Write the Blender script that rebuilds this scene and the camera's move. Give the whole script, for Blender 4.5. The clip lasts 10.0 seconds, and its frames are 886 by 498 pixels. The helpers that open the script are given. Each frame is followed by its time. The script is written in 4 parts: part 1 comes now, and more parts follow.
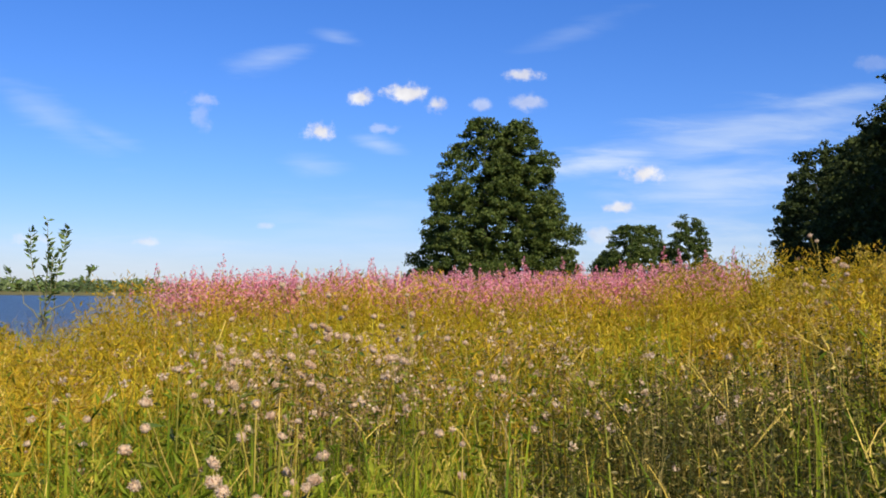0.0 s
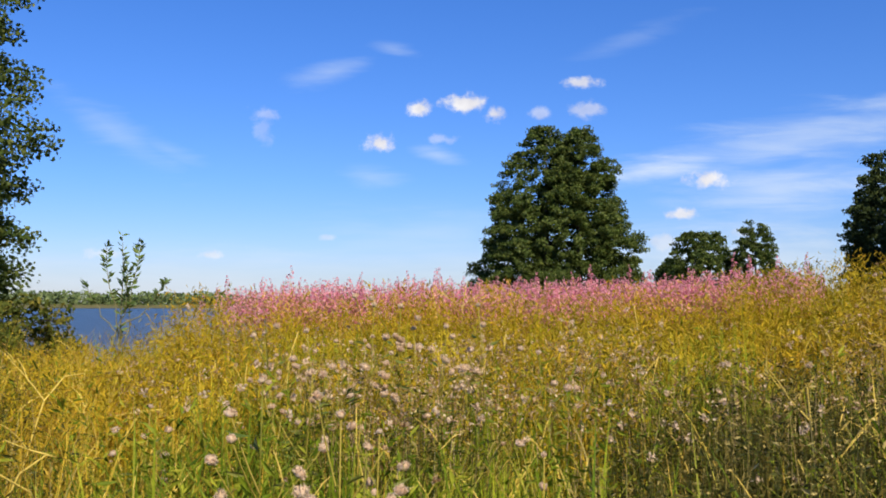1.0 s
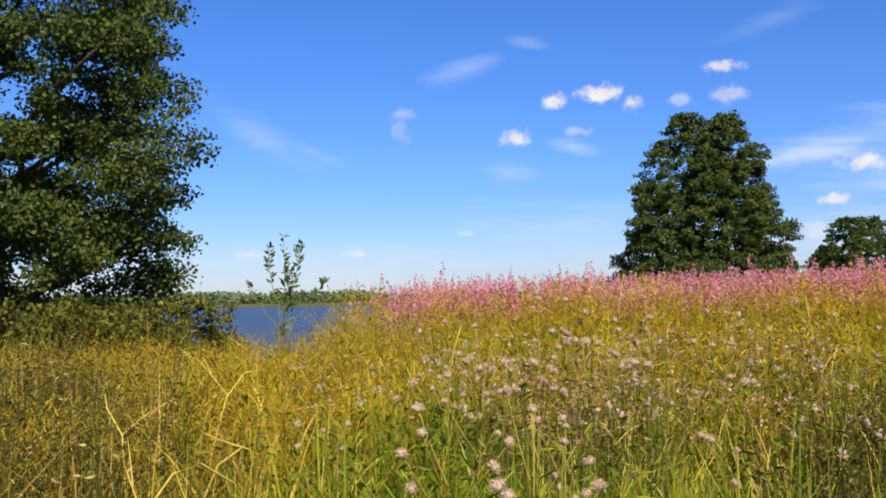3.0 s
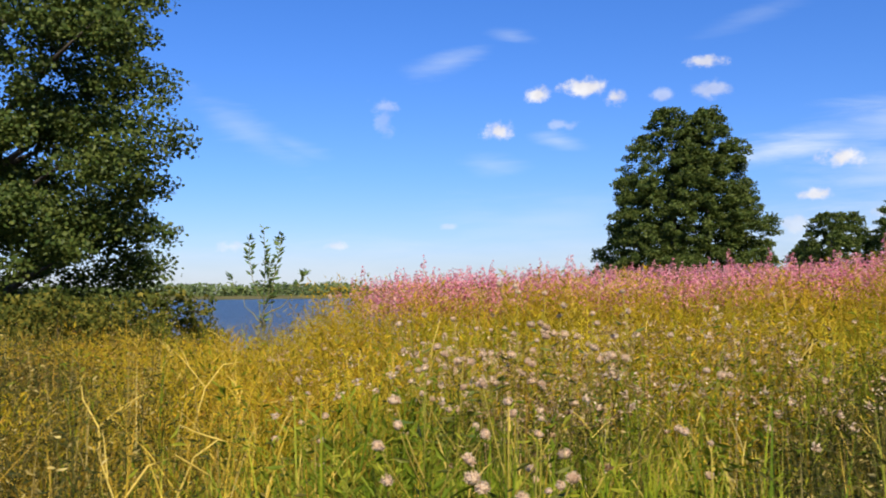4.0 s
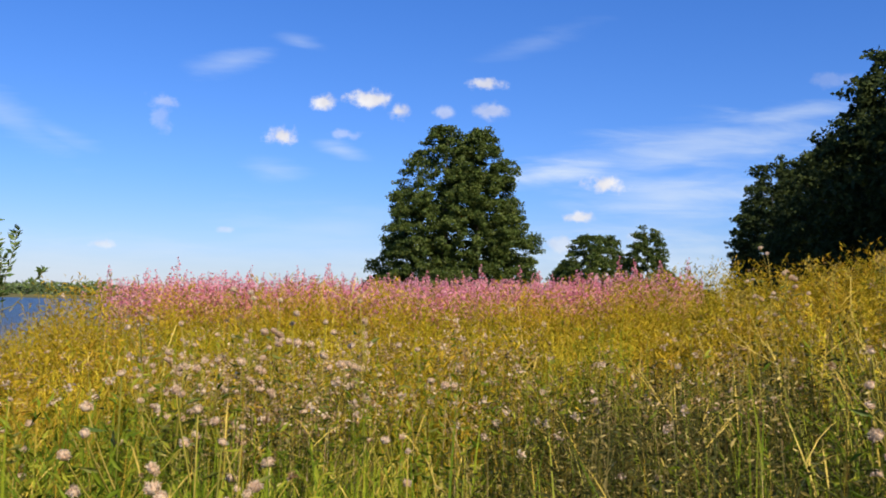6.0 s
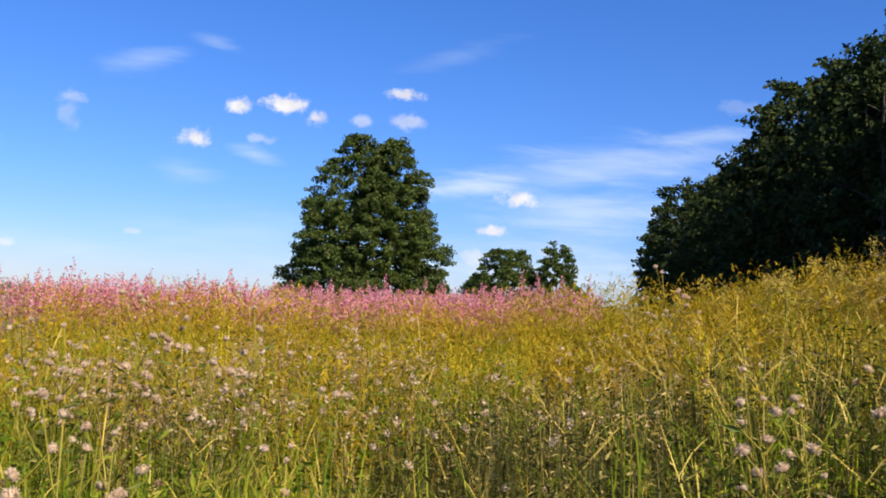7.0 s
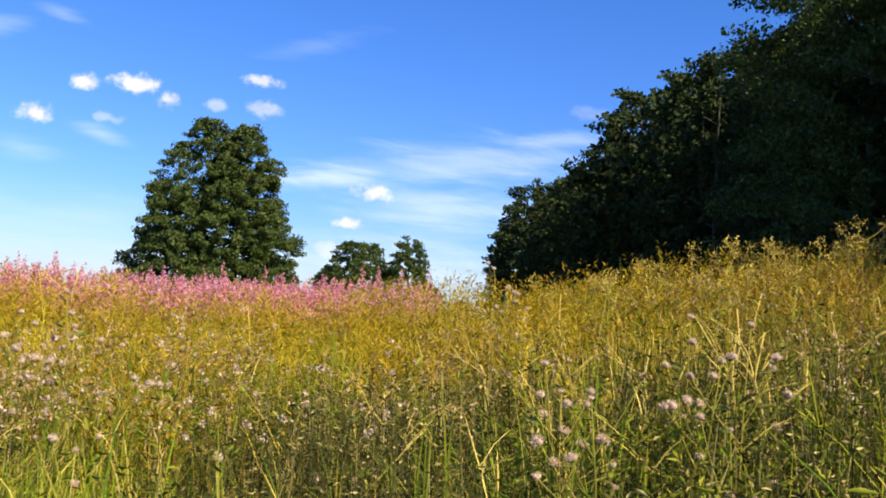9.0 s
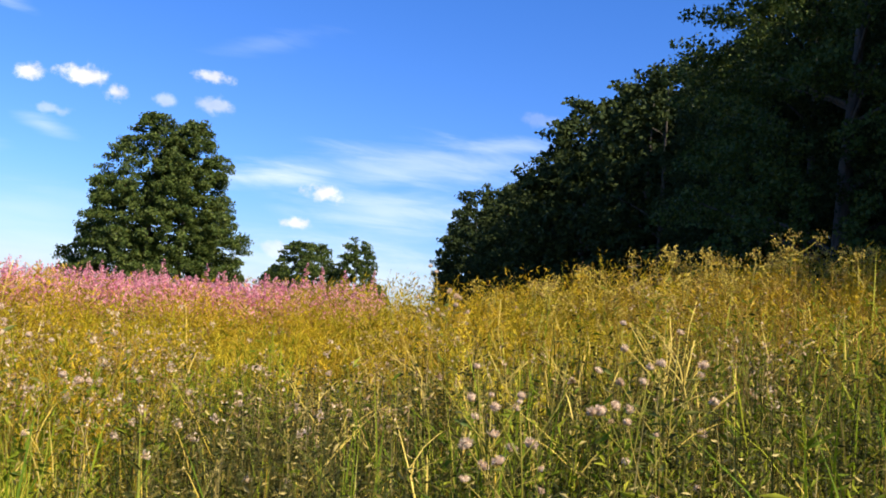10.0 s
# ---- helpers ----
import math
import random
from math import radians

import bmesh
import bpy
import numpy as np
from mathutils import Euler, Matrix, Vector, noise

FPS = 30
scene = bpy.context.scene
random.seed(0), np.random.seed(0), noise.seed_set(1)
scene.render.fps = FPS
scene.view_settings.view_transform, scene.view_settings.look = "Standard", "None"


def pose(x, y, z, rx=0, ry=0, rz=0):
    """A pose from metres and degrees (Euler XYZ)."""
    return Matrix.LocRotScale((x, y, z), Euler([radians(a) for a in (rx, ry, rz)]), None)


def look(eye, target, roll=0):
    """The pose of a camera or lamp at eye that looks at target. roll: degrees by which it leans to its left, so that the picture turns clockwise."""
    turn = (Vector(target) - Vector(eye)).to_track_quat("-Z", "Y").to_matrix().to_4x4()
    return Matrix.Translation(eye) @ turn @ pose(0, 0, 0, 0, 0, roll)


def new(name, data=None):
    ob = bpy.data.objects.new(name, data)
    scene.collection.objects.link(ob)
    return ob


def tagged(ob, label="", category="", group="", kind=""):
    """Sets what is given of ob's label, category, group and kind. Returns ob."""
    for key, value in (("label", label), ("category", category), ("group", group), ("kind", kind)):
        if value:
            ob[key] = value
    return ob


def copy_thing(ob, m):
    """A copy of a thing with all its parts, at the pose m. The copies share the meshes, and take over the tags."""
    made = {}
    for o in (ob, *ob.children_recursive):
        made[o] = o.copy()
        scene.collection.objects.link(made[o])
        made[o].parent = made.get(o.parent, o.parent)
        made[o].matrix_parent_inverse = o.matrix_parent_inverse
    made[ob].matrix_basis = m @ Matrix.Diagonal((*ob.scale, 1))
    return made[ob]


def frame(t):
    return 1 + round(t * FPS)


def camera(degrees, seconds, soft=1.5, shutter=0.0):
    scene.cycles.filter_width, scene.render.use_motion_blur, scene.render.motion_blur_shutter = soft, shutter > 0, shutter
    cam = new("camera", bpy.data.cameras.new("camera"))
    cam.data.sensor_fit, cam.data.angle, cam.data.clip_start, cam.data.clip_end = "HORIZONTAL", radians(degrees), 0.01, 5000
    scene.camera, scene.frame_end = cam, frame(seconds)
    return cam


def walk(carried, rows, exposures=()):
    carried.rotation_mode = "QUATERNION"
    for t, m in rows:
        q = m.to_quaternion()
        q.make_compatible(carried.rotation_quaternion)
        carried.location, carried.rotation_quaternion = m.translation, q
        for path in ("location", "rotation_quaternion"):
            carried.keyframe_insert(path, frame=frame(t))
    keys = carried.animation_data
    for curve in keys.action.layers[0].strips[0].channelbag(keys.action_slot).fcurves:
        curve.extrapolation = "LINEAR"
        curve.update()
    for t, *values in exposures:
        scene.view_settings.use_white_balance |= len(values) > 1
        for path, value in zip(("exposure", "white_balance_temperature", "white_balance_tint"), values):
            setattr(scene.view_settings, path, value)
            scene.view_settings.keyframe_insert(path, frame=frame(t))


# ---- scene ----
SKY_POWER, SKY_SAT = 0.073, 1.15
CLOUD, CLOUD_THIN = (10.2, 10.1, 10.4, 1), (7.9, 9.0, 10.5, 1)
SUN_POWER = 5.0
EXPOSURES = [(0.0, 0.34), (2.5, 0.33), (4.0, 0.37), (5.0, 0.33), (6.0, 0.32), (7.5, 0.53), (8.5, 0.63), (10.0, 0.70)]
cam = camera(50.83, 10.0, soft=1.8, shutter=0.2)

# seconds, x, y, z, turn to the left, tilt up, lean
PATH = [
    (0, -0.005, -0.000, 1.600, 0.32, 2.84, 0.64),
    (0.5, -0.031, -0.001, 1.600, 2.22, 2.98, 0.24),
    (1, -0.056, -0.002, 1.600, 4.03, 3.41, 0.12),
    (1.5, -0.089, -0.005, 1.600, 6.37, 3.63, 0.11),
    (2, -0.129, -0.010, 1.600, 9.28, 3.35, -0.14),
    (2.5, -0.161, -0.016, 1.600, 11.62, 3.04, -0.71),
    (2.7, -0.170, -0.018, 1.600, 12.26, 3.25, -0.95),
    (3.8, -0.177, -0.020, 1.600, 12.77, 2.65, -0.80),
    (4, -0.159, -0.016, 1.600, 11.48, 2.70, -0.60),
    (4.5, -0.110, -0.008, 1.600, 7.87, 3.09, 0.45),
    (5, -0.056, -0.002, 1.600, 4.04, 3.22, 1.19),
    (5.5, -0.009, -0.000, 1.600, 0.62, 3.22, 1.21),
    (6, 0.029, -0.001, 1.600, -2.08, 3.32, 1.40),
    (6.2, 0.046, -0.001, 1.600, -3.32, 3.60, 1.99),
    (7.5, 0.137, -0.012, 1.600, -9.84, 4.30, 3.12),
    (8, 0.175, -0.019, 1.600, -12.62, 4.29, 3.63),
    (8.5, 0.203, -0.026, 1.600, -14.69, 4.41, 3.93),
    (9, 0.226, -0.032, 1.600, -16.38, 4.32, 4.31),
    (9.5, 0.249, -0.040, 1.600, -18.16, 4.71, 5.05),
    (10, 0.267, -0.046, 1.600, -19.50, 4.78, 5.52),
]

def view(x, y, z, turn, tilt, lean):
    a, b = radians(turn), radians(tilt)
    way = Vector((-math.sin(a) * math.cos(b), math.cos(a) * math.cos(b), math.sin(b)))
    eye = Vector((x, y, z))
    return look(eye, eye + way, lean)


walk(cam, [(row[0], view(*row[1:])) for row in PATH], EXPOSURES)


# ---- sky and sun ----
SUN_SIDE, SUN_UP = 152.0, 42.0   # degrees clockwise from +y, and above the horizon

# clouds on the sky: middle (right, up), half width, half height, strength
PUFFS = [
    (-0.097, 0.214, 0.018, 0.010, 1.00), (-0.047, 0.218, 0.030, 0.013, 1.00), (-0.012, 0.207, 0.015, 0.011, 0.90),
    (-0.138, 0.175, 0.023, 0.012, 1.00), (0.076, 0.239, 0.024, 0.010, 0.85), (0.034, 0.206, 0.018, 0.007, 0.45),
    (0.087, 0.210, 0.024, 0.011, 0.50), (0.211, 0.133, 0.028, 0.013, 1.00), (0.184, 0.096, 0.022, 0.007, 0.90),
    (-0.269, 0.209, 0.020, 0.010, 0.34), (-0.270, 0.190, 0.014, 0.018, 0.24), (-0.324, 0.054, 0.019, 0.005, 0.55),
    (-0.446, 0.056, 0.027, 0.007, 0.45), (0.167, 0.067, 0.030, 0.011, 0.50), (0.246, 0.077, 0.016, 0.007, 0.60),
    (-0.071, 0.179, 0.021, 0.007, 0.35), (-0.197, 0.073, 0.012, 0.004, 0.40), (0.461, 0.258, 0.030, 0.010, 0.16),
]
# the same for thin streaks, with their slant before the strength
WISPS = [
    (-0.195, 0.255, 0.052, 0.011, 14, 0.34), (-0.125, 0.279, 0.027, 0.007, -10, 0.30), (0.160, 0.146, 0.095, 0.012, 10, 0.95),
    (0.314, 0.176, 0.190, 0.026, 10, 0.56), (0.406, 0.214, 0.090, 0.010, 10, 0.50), (-0.077, 0.162, 0.030, 0.008, -12, 0.50),
    (-0.150, 0.139, 0.036, 0.010, 0, 0.30), (-0.438, 0.192, 0.080, 0.016, -32, 0.28), (-0.082, 0.077, 0.133, 0.024, 0, 0.25),
    (0.332, 0.126, 0.130, 0.015, 3, 0.70), (0.283, 0.121, 0.110, 0.028, 5, 0.64), (-0.376, 0.171, 0.042, 0.008, -20, 0.20),
    (0.130, 0.285, 0.073, 0.010, 20, 0.15), (-0.293, 0.032, 0.158, 0.012, 0, 0.30), (0.240, 0.053, 0.150, 0.030, 0, 0.78), (-0.380, 0.022, 0.300, 0.035, 0, 0.50), (0.050, 0.030, 0.260, 0.034, 0, 0.45),
]


class Graph:
    """A short way to write node trees."""

    def __init__(self, tree):
        self.tree = tree
        tree.nodes.clear()

    def add(self, kind, settings=None, **inputs):
        node = self.tree.nodes.new(kind)
        for key, value in (settings or {}).items():
            setattr(node, key, value)
        for key, value in inputs.items():
            self.put(node, int(key[1:]) if key[0] == "i" and key[1:].isdigit() else key.replace("_", " "), value)
        return node

    def put(self, node, key, value):
        if isinstance(value, bpy.types.NodeSocket):
            self.tree.links.new(value, node.inputs[key])
        else:
            node.inputs[key].default_value = value

    def sum(self, op, a, b=0.0, c=0.0):
        return self.add("ShaderNodeMath", {"operation": op}, i0=a, i1=b, i2=c).outputs[0]

    def mix(self, fac, a, b, blend="MIX"):
        node = self.add("ShaderNodeMix", {"data_type": "RGBA", "blend_type": blend}, i0=fac, i6=a, i7=b)
        return node.outputs[2]

    def ramp(self, fac, stops):
        node = self.add("ShaderNodeValToRGB", i0=fac)
        e = node.color_ramp.elements
        while len(e) < len(stops):
            e.new(0.5)
        for el, (at, col) in zip(e, stops):
            el.position, el.color = at, (*col, 1)
        return node.outputs[0]

    def noise(self, where, scale, detail=3.0, rough=0.5, distort=0.0):
        return self.add("ShaderNodeTexNoise", Vector=where, Scale=scale, Detail=detail, Roughness=rough, Distortion=distort).outputs[0]


world = bpy.data.worlds.new("sky")
scene.world = world
world.use_nodes = True
g = Graph(world.node_tree)
sky = g.add("ShaderNodeTexSky", {"sky_type": "NISHITA", "sun_disc": False, "sun_elevation": radians(SUN_UP), "sun_rotation": radians(SUN_SIDE),
                                 "air_density": 1.0, "dust_density": 0.25, "ozone_density": 3.0, "altitude": 100})
tint = g.add("ShaderNodeHueSaturation", Saturation=SKY_SAT, Value=1.0, Color=sky.outputs[0]).outputs[0]
way = g.add("ShaderNodeTexCoord").outputs["Generated"]
xyz = g.add("ShaderNodeSeparateXYZ", i0=way)
ahead = g.sum("MAXIMUM", xyz.outputs[1], 0.05)
u, v = g.sum("DIVIDE", xyz.outputs[0], ahead), g.sum("DIVIDE", xyz.outputs[2], ahead)
# deep blue above, pale and clear towards the horizon
tint = g.mix(1.0, tint, g.ramp(xyz.outputs[2], [(0.0, (0.80, 0.84, 1.22)), (0.05, (0.84, 0.94, 1.38)), (0.13, (0.74, 1.00, 1.62)), (0.36, (0.68, 1.06, 1.74)), (0.75, (0.95, 0.98, 1.10))]), "MULTIPLY")
flat = g.add("ShaderNodeCombineXYZ", i0=u, i1=v).outputs[0]
billow = g.noise(flat, 70.0, 6.0, 0.62)
shred = g.noise(flat, 26.0, 4.0, 0.55)
lumps = g.sum("ADD", g.sum("MULTIPLY", g.sum("SUBTRACT", billow, 0.5), 2.1), g.sum("MULTIPLY", g.sum("SUBTRACT", shred, 0.5), 1.5))


def blot(cu, cv, a, b, slant=0):
    """1 in the middle of an ellipse on the sky, 0 at its rim, negative outside."""
    m = g.add("ShaderNodeMapping", {"vector_type": "TEXTURE"}, Vector=flat, Location=(cu, cv, 0), Rotation=(0, 0, radians(slant)), Scale=(a, b, 1))
    return g.sum("SUBTRACT", 1.0, g.add("ShaderNodeVectorMath", {"operation": "LENGTH"}, i0=m.outputs[0]).outputs[1])


cover = 0.0
for cu, cv, a, b, power in PUFFS:
    core = blot(cu, cv, a * 1.12, b * 1.12)
    body = g.add("ShaderNodeMapRange", {"interpolation_type": "SMOOTHSTEP"}, Value=g.sum("ADD", g.sum("MULTIPLY", core, 1.25), lumps), i1=0.1, i2=1.05, i3=0.0, i4=power).outputs[0]
    cover = g.sum("MAXIMUM", body, cover)
streak = g.add("ShaderNodeMapping", Vector=flat, Rotation=(0, 0, radians(-10)), Scale=(9, 60, 1)).outputs[0]
hair = g.noise(streak, 1.0, 5.0, 0.6, 0.4)
veil = 0.0
for cu, cv, a, b, slant, power in WISPS:
    core = blot(cu, cv, a * 1.3, b * 1.6, slant)
    body = g.add("ShaderNodeMapRange", {"interpolation_type": "SMOOTHSTEP"}, Value=g.sum("ADD", core, g.sum("MULTIPLY", g.sum("SUBTRACT", hair, 0.5), 1.6)), i1=0.0, i2=1.3, i3=0.0, i4=power).outputs[0]
    veil = g.sum("MAXIMUM", body, veil)
front = g.sum("GREATER_THAN", xyz.outputs[1], 0.05)
# lit tops and greyer bellies
belly = g.add("ShaderNodeMapRange", Value=g.noise(g.add("ShaderNodeMapping", Vector=flat, Location=(0, 0.006, 0)).outputs[0], 40.0, 3.0), i1=0.35, i2=0.65, i3=0.80, i4=1.0).outputs[0]
white = g.mix(1.0, CLOUD, g.add("ShaderNodeCombineXYZ", i0=belly, i1=belly, i2=g.sum("ADD", g.sum("MULTIPLY", belly, 0.8), 0.2)).outputs[0], "MULTIPLY")
tint = g.mix(g.sum("MULTIPLY", g.sum("MULTIPLY", veil, front), 1.0), tint, CLOUD_THIN)
tint = g.mix(g.sum("MULTIPLY", cover, front), tint, white)
ground_tone = g.add("ShaderNodeBackground", Color=tint, Strength=SKY_POWER).outputs[0]
g.add("ShaderNodeOutputWorld", Surface=ground_tone)

sun = bpy.data.lights.new("sun", "SUN")
sun.energy, sun.angle, sun.color = SUN_POWER, radians(0.6), (1.0, 0.88, 0.68)
a, b = radians(SUN_SIDE), radians(SUN_UP)
sun_way = Vector((math.sin(a) * math.cos(b), math.cos(a) * math.cos(b), math.sin(b)))
new("sun", sun).matrix_world = look(sun_way * 100, (0, 0, 0))


# ---- materials ----
def material(name):
    m = bpy.data.materials.new(name)
    m.use_nodes = True
    return m, Graph(m.node_tree)


def finish(g, shader):
    g.add("ShaderNodeOutputMaterial", Surface=shader)


def leafy(name, stops, rough=0.55, through_light=0.3, patches=None, glow=(1.0, 1.0, 0.55), single=False):
    """Leaf or blade: each one its own shade out of stops, lit through from behind. patches: (scale, colour, amount) over the field."""
    m, g = material(name)
    geo = g.add("ShaderNodeNewGeometry")
    chance = geo.outputs["Random Per Island"]
    if single:
        chance = g.sum("FRACT", g.sum("ADD", chance, g.add("ShaderNodeObjectInfo").outputs["Random"]))
    col = g.ramp(chance, stops)
    where = geo.outputs["Position"]
    if patches:
        scale, other, amount = patches
        spot = g.add("ShaderNodeMapRange", {"interpolation_type": "SMOOTHSTEP"}, Value=g.noise(where, scale, 2.0), i1=0.42, i2=0.62, i3=0.0, i4=amount).outputs[0]
        col = g.mix(spot, col, (*other, 1))
    fine = g.noise(where, 55.0, 2.0)
    col = g.mix(1.0, col, g.ramp(fine, [(0.3, (0.78, 0.78, 0.78)), (0.7, (1.15, 1.15, 1.1))]), "MULTIPLY")
    face = g.add("ShaderNodeBsdfPrincipled", Base_Color=col, Roughness=rough)
    g.put(face, "Specular IOR Level", 0.12)
    lit = g.add("ShaderNodeBsdfTranslucent", Color=g.mix(1.0, col, (*glow, 1), "MULTIPLY")).outputs[0]
    finish(g, g.add("ShaderNodeMixShader", i0=through_light, i1=face.outputs[0], i2=lit).outputs[0])
    return m


def bark(name, dark, light, scale=8.0):
    m, g = material(name)
    where = g.add("ShaderNodeTexCoord").outputs["Object"]
    long = g.add("ShaderNodeMapping", Vector=where, Scale=(1, 1, 0.18)).outputs[0]
    n = g.noise(long, scale, 6.0, 0.65, 0.5)
    col = g.ramp(n, [(0.3, dark), (0.7, light)])
    bump = g.add("ShaderNodeBump", Strength=0.6, Distance=0.02, Height=n).outputs[0]
    s = g.add("ShaderNodeBsdfPrincipled", Base_Color=col, Roughness=0.9, Normal=bump)
    finish(g, s.outputs[0])
    return m


def earth():
    m, g = material("meadow_soil")
    where = g.add("ShaderNodeNewGeometry").outputs["Position"]
    n = g.noise(where, 0.6, 6.0, 0.6)
    fine = g.noise(where, 9.0, 5.0, 0.7)
    col = g.ramp(n, [(0.3, (0.07, 0.085, 0.025)), (0.55, (0.15, 0.13, 0.035)), (0.75, (0.10, 0.12, 0.03))])
    col = g.mix(1.0, col, g.ramp(fine, [(0.3, (0.5, 0.5, 0.5)), (0.7, (1.2, 1.2, 1.1))]), "MULTIPLY")
    bump = g.add("ShaderNodeBump", Strength=0.8, Distance=0.1, Height=fine).outputs[0]
    finish(g, g.add("ShaderNodeBsdfPrincipled", Base_Color=col, Roughness=0.95, Normal=bump).outputs[0])
    return m


def lake_water():
    m, g = material("lake_water")
    where = g.add("ShaderNodeNewGeometry").outputs["Position"]
    wave = g.noise(where, 0.9, 5.0, 0.6)
    swell = g.noise(g.add("ShaderNodeMapping", Vector=where, Scale=(0.02, 0.06, 1)).outputs[0], 1.0, 3.0)
    col = g.ramp(swell, [(0.35, (0.016, 0.026, 0.040)), (0.65, (0.026, 0.040, 0.056))])
    bump = g.add("ShaderNodeBump", Strength=0.9, Distance=0.35, Height=wave).outputs[0]
    s = g.add("ShaderNodeBsdfPrincipled", Base_Color=col, Roughness=0.3, IOR=1.33, Specular_IOR_Level=0.30, Normal=bump)
    finish(g, s.outputs[0])
    return m


def fluff(name, stops):
    m, g = material(name)
    chance = g.sum("FRACT", g.sum("ADD", g.add("ShaderNodeNewGeometry").outputs["Random Per Island"], g.add("ShaderNodeObjectInfo").outputs["Random"]))
    col = g.ramp(chance, stops)
    a = g.add("ShaderNodeBsdfPrincipled", Base_Color=col, Roughness=0.9).outputs[0]
    b = g.add("ShaderNodeBsdfTranslucent", Color=col).outputs[0]
    finish(g, g.add("ShaderNodeMixShader", i0=0.5, i1=a, i2=b).outputs[0])
    return m


SOIL = earth()
WATER = lake_water()
GRASS = leafy("green_grass", [(0.0, (0.10, 0.18, 0.012)), (0.45, (0.27, 0.35, 0.022)), (0.8, (0.46, 0.47, 0.040)), (1.0, (0.62, 0.56, 0.11))], through_light=0.32,
              patches=(0.7, (0.12, 0.20, 0.016), 0.55))
HERB = leafy("green_herb", [(0.0, (0.09, 0.15, 0.012)), (0.5, (0.20, 0.26, 0.020)), (1.0, (0.38, 0.38, 0.04))], through_light=0.35)
# withered brown and olive, kept dark to stand in for shade
WITHER_SHADE = leafy("withered_shade_herb", [(0.0, (0.034, 0.042, 0.012)), (0.5, (0.070, 0.074, 0.018)), (0.82, (0.17, 0.13, 0.03)), (1.0, (0.62, 0.50, 0.20))], through_light=0.2)
STRAW = leafy("straw", [(0.0, (0.42, 0.27, 0.030)), (0.5, (0.56, 0.39, 0.042)), (0.85, (0.68, 0.52, 0.09)), (1.0, (0.30, 0.16, 0.03))], through_light=0.22,
              patches=(1.4, (0.30, 0.18, 0.022), 0.7), glow=(1, 0.92, 0.55))
WEED = leafy("yellowing_weed", [(0.0, (0.32, 0.27, 0.018)), (0.4, (0.58, 0.40, 0.026)), (0.75, (0.74, 0.49, 0.036)), (1.0, (0.44, 0.23, 0.035))], through_light=0.34,
             patches=(1.3, (0.26, 0.28, 0.016), 0.5))
GOLD = leafy("golden_weed", [(0.0, (0.40, 0.36, 0.018)), (0.5, (0.64, 0.48, 0.024)), (0.85, (0.80, 0.58, 0.036)), (1.0, (0.48, 0.29, 0.03))], through_light=0.36, patches=(0.9, (0.36, 0.38, 0.02), 0.6), glow=(1, 0.92, 0.5))
BRIGHT = leafy("bright_yellow_weed", [(0.0, (0.62, 0.52, 0.03)), (0.5, (0.80, 0.64, 0.05)), (1.0, (0.88, 0.72, 0.10))], through_light=0.4, glow=(1, 0.95, 0.5))
BROWN = leafy("brown_seed", [(0.0, (0.20, 0.11, 0.05)), (0.5, (0.42, 0.28, 0.15)), (0.8, (0.55, 0.40, 0.26)), (1.0, (0.76, 0.62, 0.48))], through_light=0.2, single=True)
STEM = leafy("weed_stem", [(0.0, (0.19, 0.19, 0.03)), (0.5, (0.32, 0.27, 0.045)), (1.0, (0.44, 0.34, 0.08))], through_light=0.1, single=True)
DRY = leafy("dry_stalk", [(0.0, (0.58, 0.42, 0.08)), (1.0, (0.74, 0.57, 0.15))], through_light=0.1)
THISTLE_LEAF = leafy("thistle_leaf", [(0.0, (0.09, 0.14, 0.035)), (1.0, (0.22, 0.22, 0.05))], through_light=0.25, single=True)
DOWN = fluff("thistle_down", [(0.0, (0.80, 0.62, 0.45)), (0.6, (0.90, 0.74, 0.57)), (1.0, (0.58, 0.39, 0.26))])
PINK = leafy("fireweed_petal", [(0.0, (0.74, 0.25, 0.38)), (0.5, (0.84, 0.40, 0.50)), (1.0, (0.88, 0.58, 0.60))], through_light=0.45, glow=(1, 0.7, 0.85), single=True)
POD = leafy("fireweed_pod", [(0.0, (0.38, 0.13, 0.12)), (0.6, (0.50, 0.22, 0.17)), (1.0, (0.55, 0.34, 0.16))], through_light=0.2, single=True)
RUST = leafy("rusty_weed", [(0.0, (0.16, 0.085, 0.025)), (0.5, (0.32, 0.18, 0.045)), (0.85, (0.46, 0.29, 0.08)), (1.0, (0.24, 0.22, 0.04))], through_light=0.25)
TANSY = leafy("tansy_button", [(0.0, (0.56, 0.44, 0.07)), (0.5, (0.46, 0.36, 0.08)), (1.0, (0.30, 0.19, 0.07))], through_light=0.15, single=True)
TREE_LEAF = leafy("alder_leaf", [(0.0, (0.040, 0.072, 0.018)), (0.5, (0.076, 0.112, 0.027)), (1.0, (0.140, 0.168, 0.042))], rough=0.45, through_light=0.22, single=True)
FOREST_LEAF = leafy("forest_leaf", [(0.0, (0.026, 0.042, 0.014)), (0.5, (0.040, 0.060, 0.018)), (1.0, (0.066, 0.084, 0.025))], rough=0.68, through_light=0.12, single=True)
WILLOW_LEAF = leafy("willow_leaf", [(0.0, (0.10, 0.17, 0.05)), (1.0, (0.22, 0.29, 0.10))], through_light=0.3, single=True)
BARK = bark("alder_bark", (0.035, 0.028, 0.022), (0.13, 0.11, 0.09))
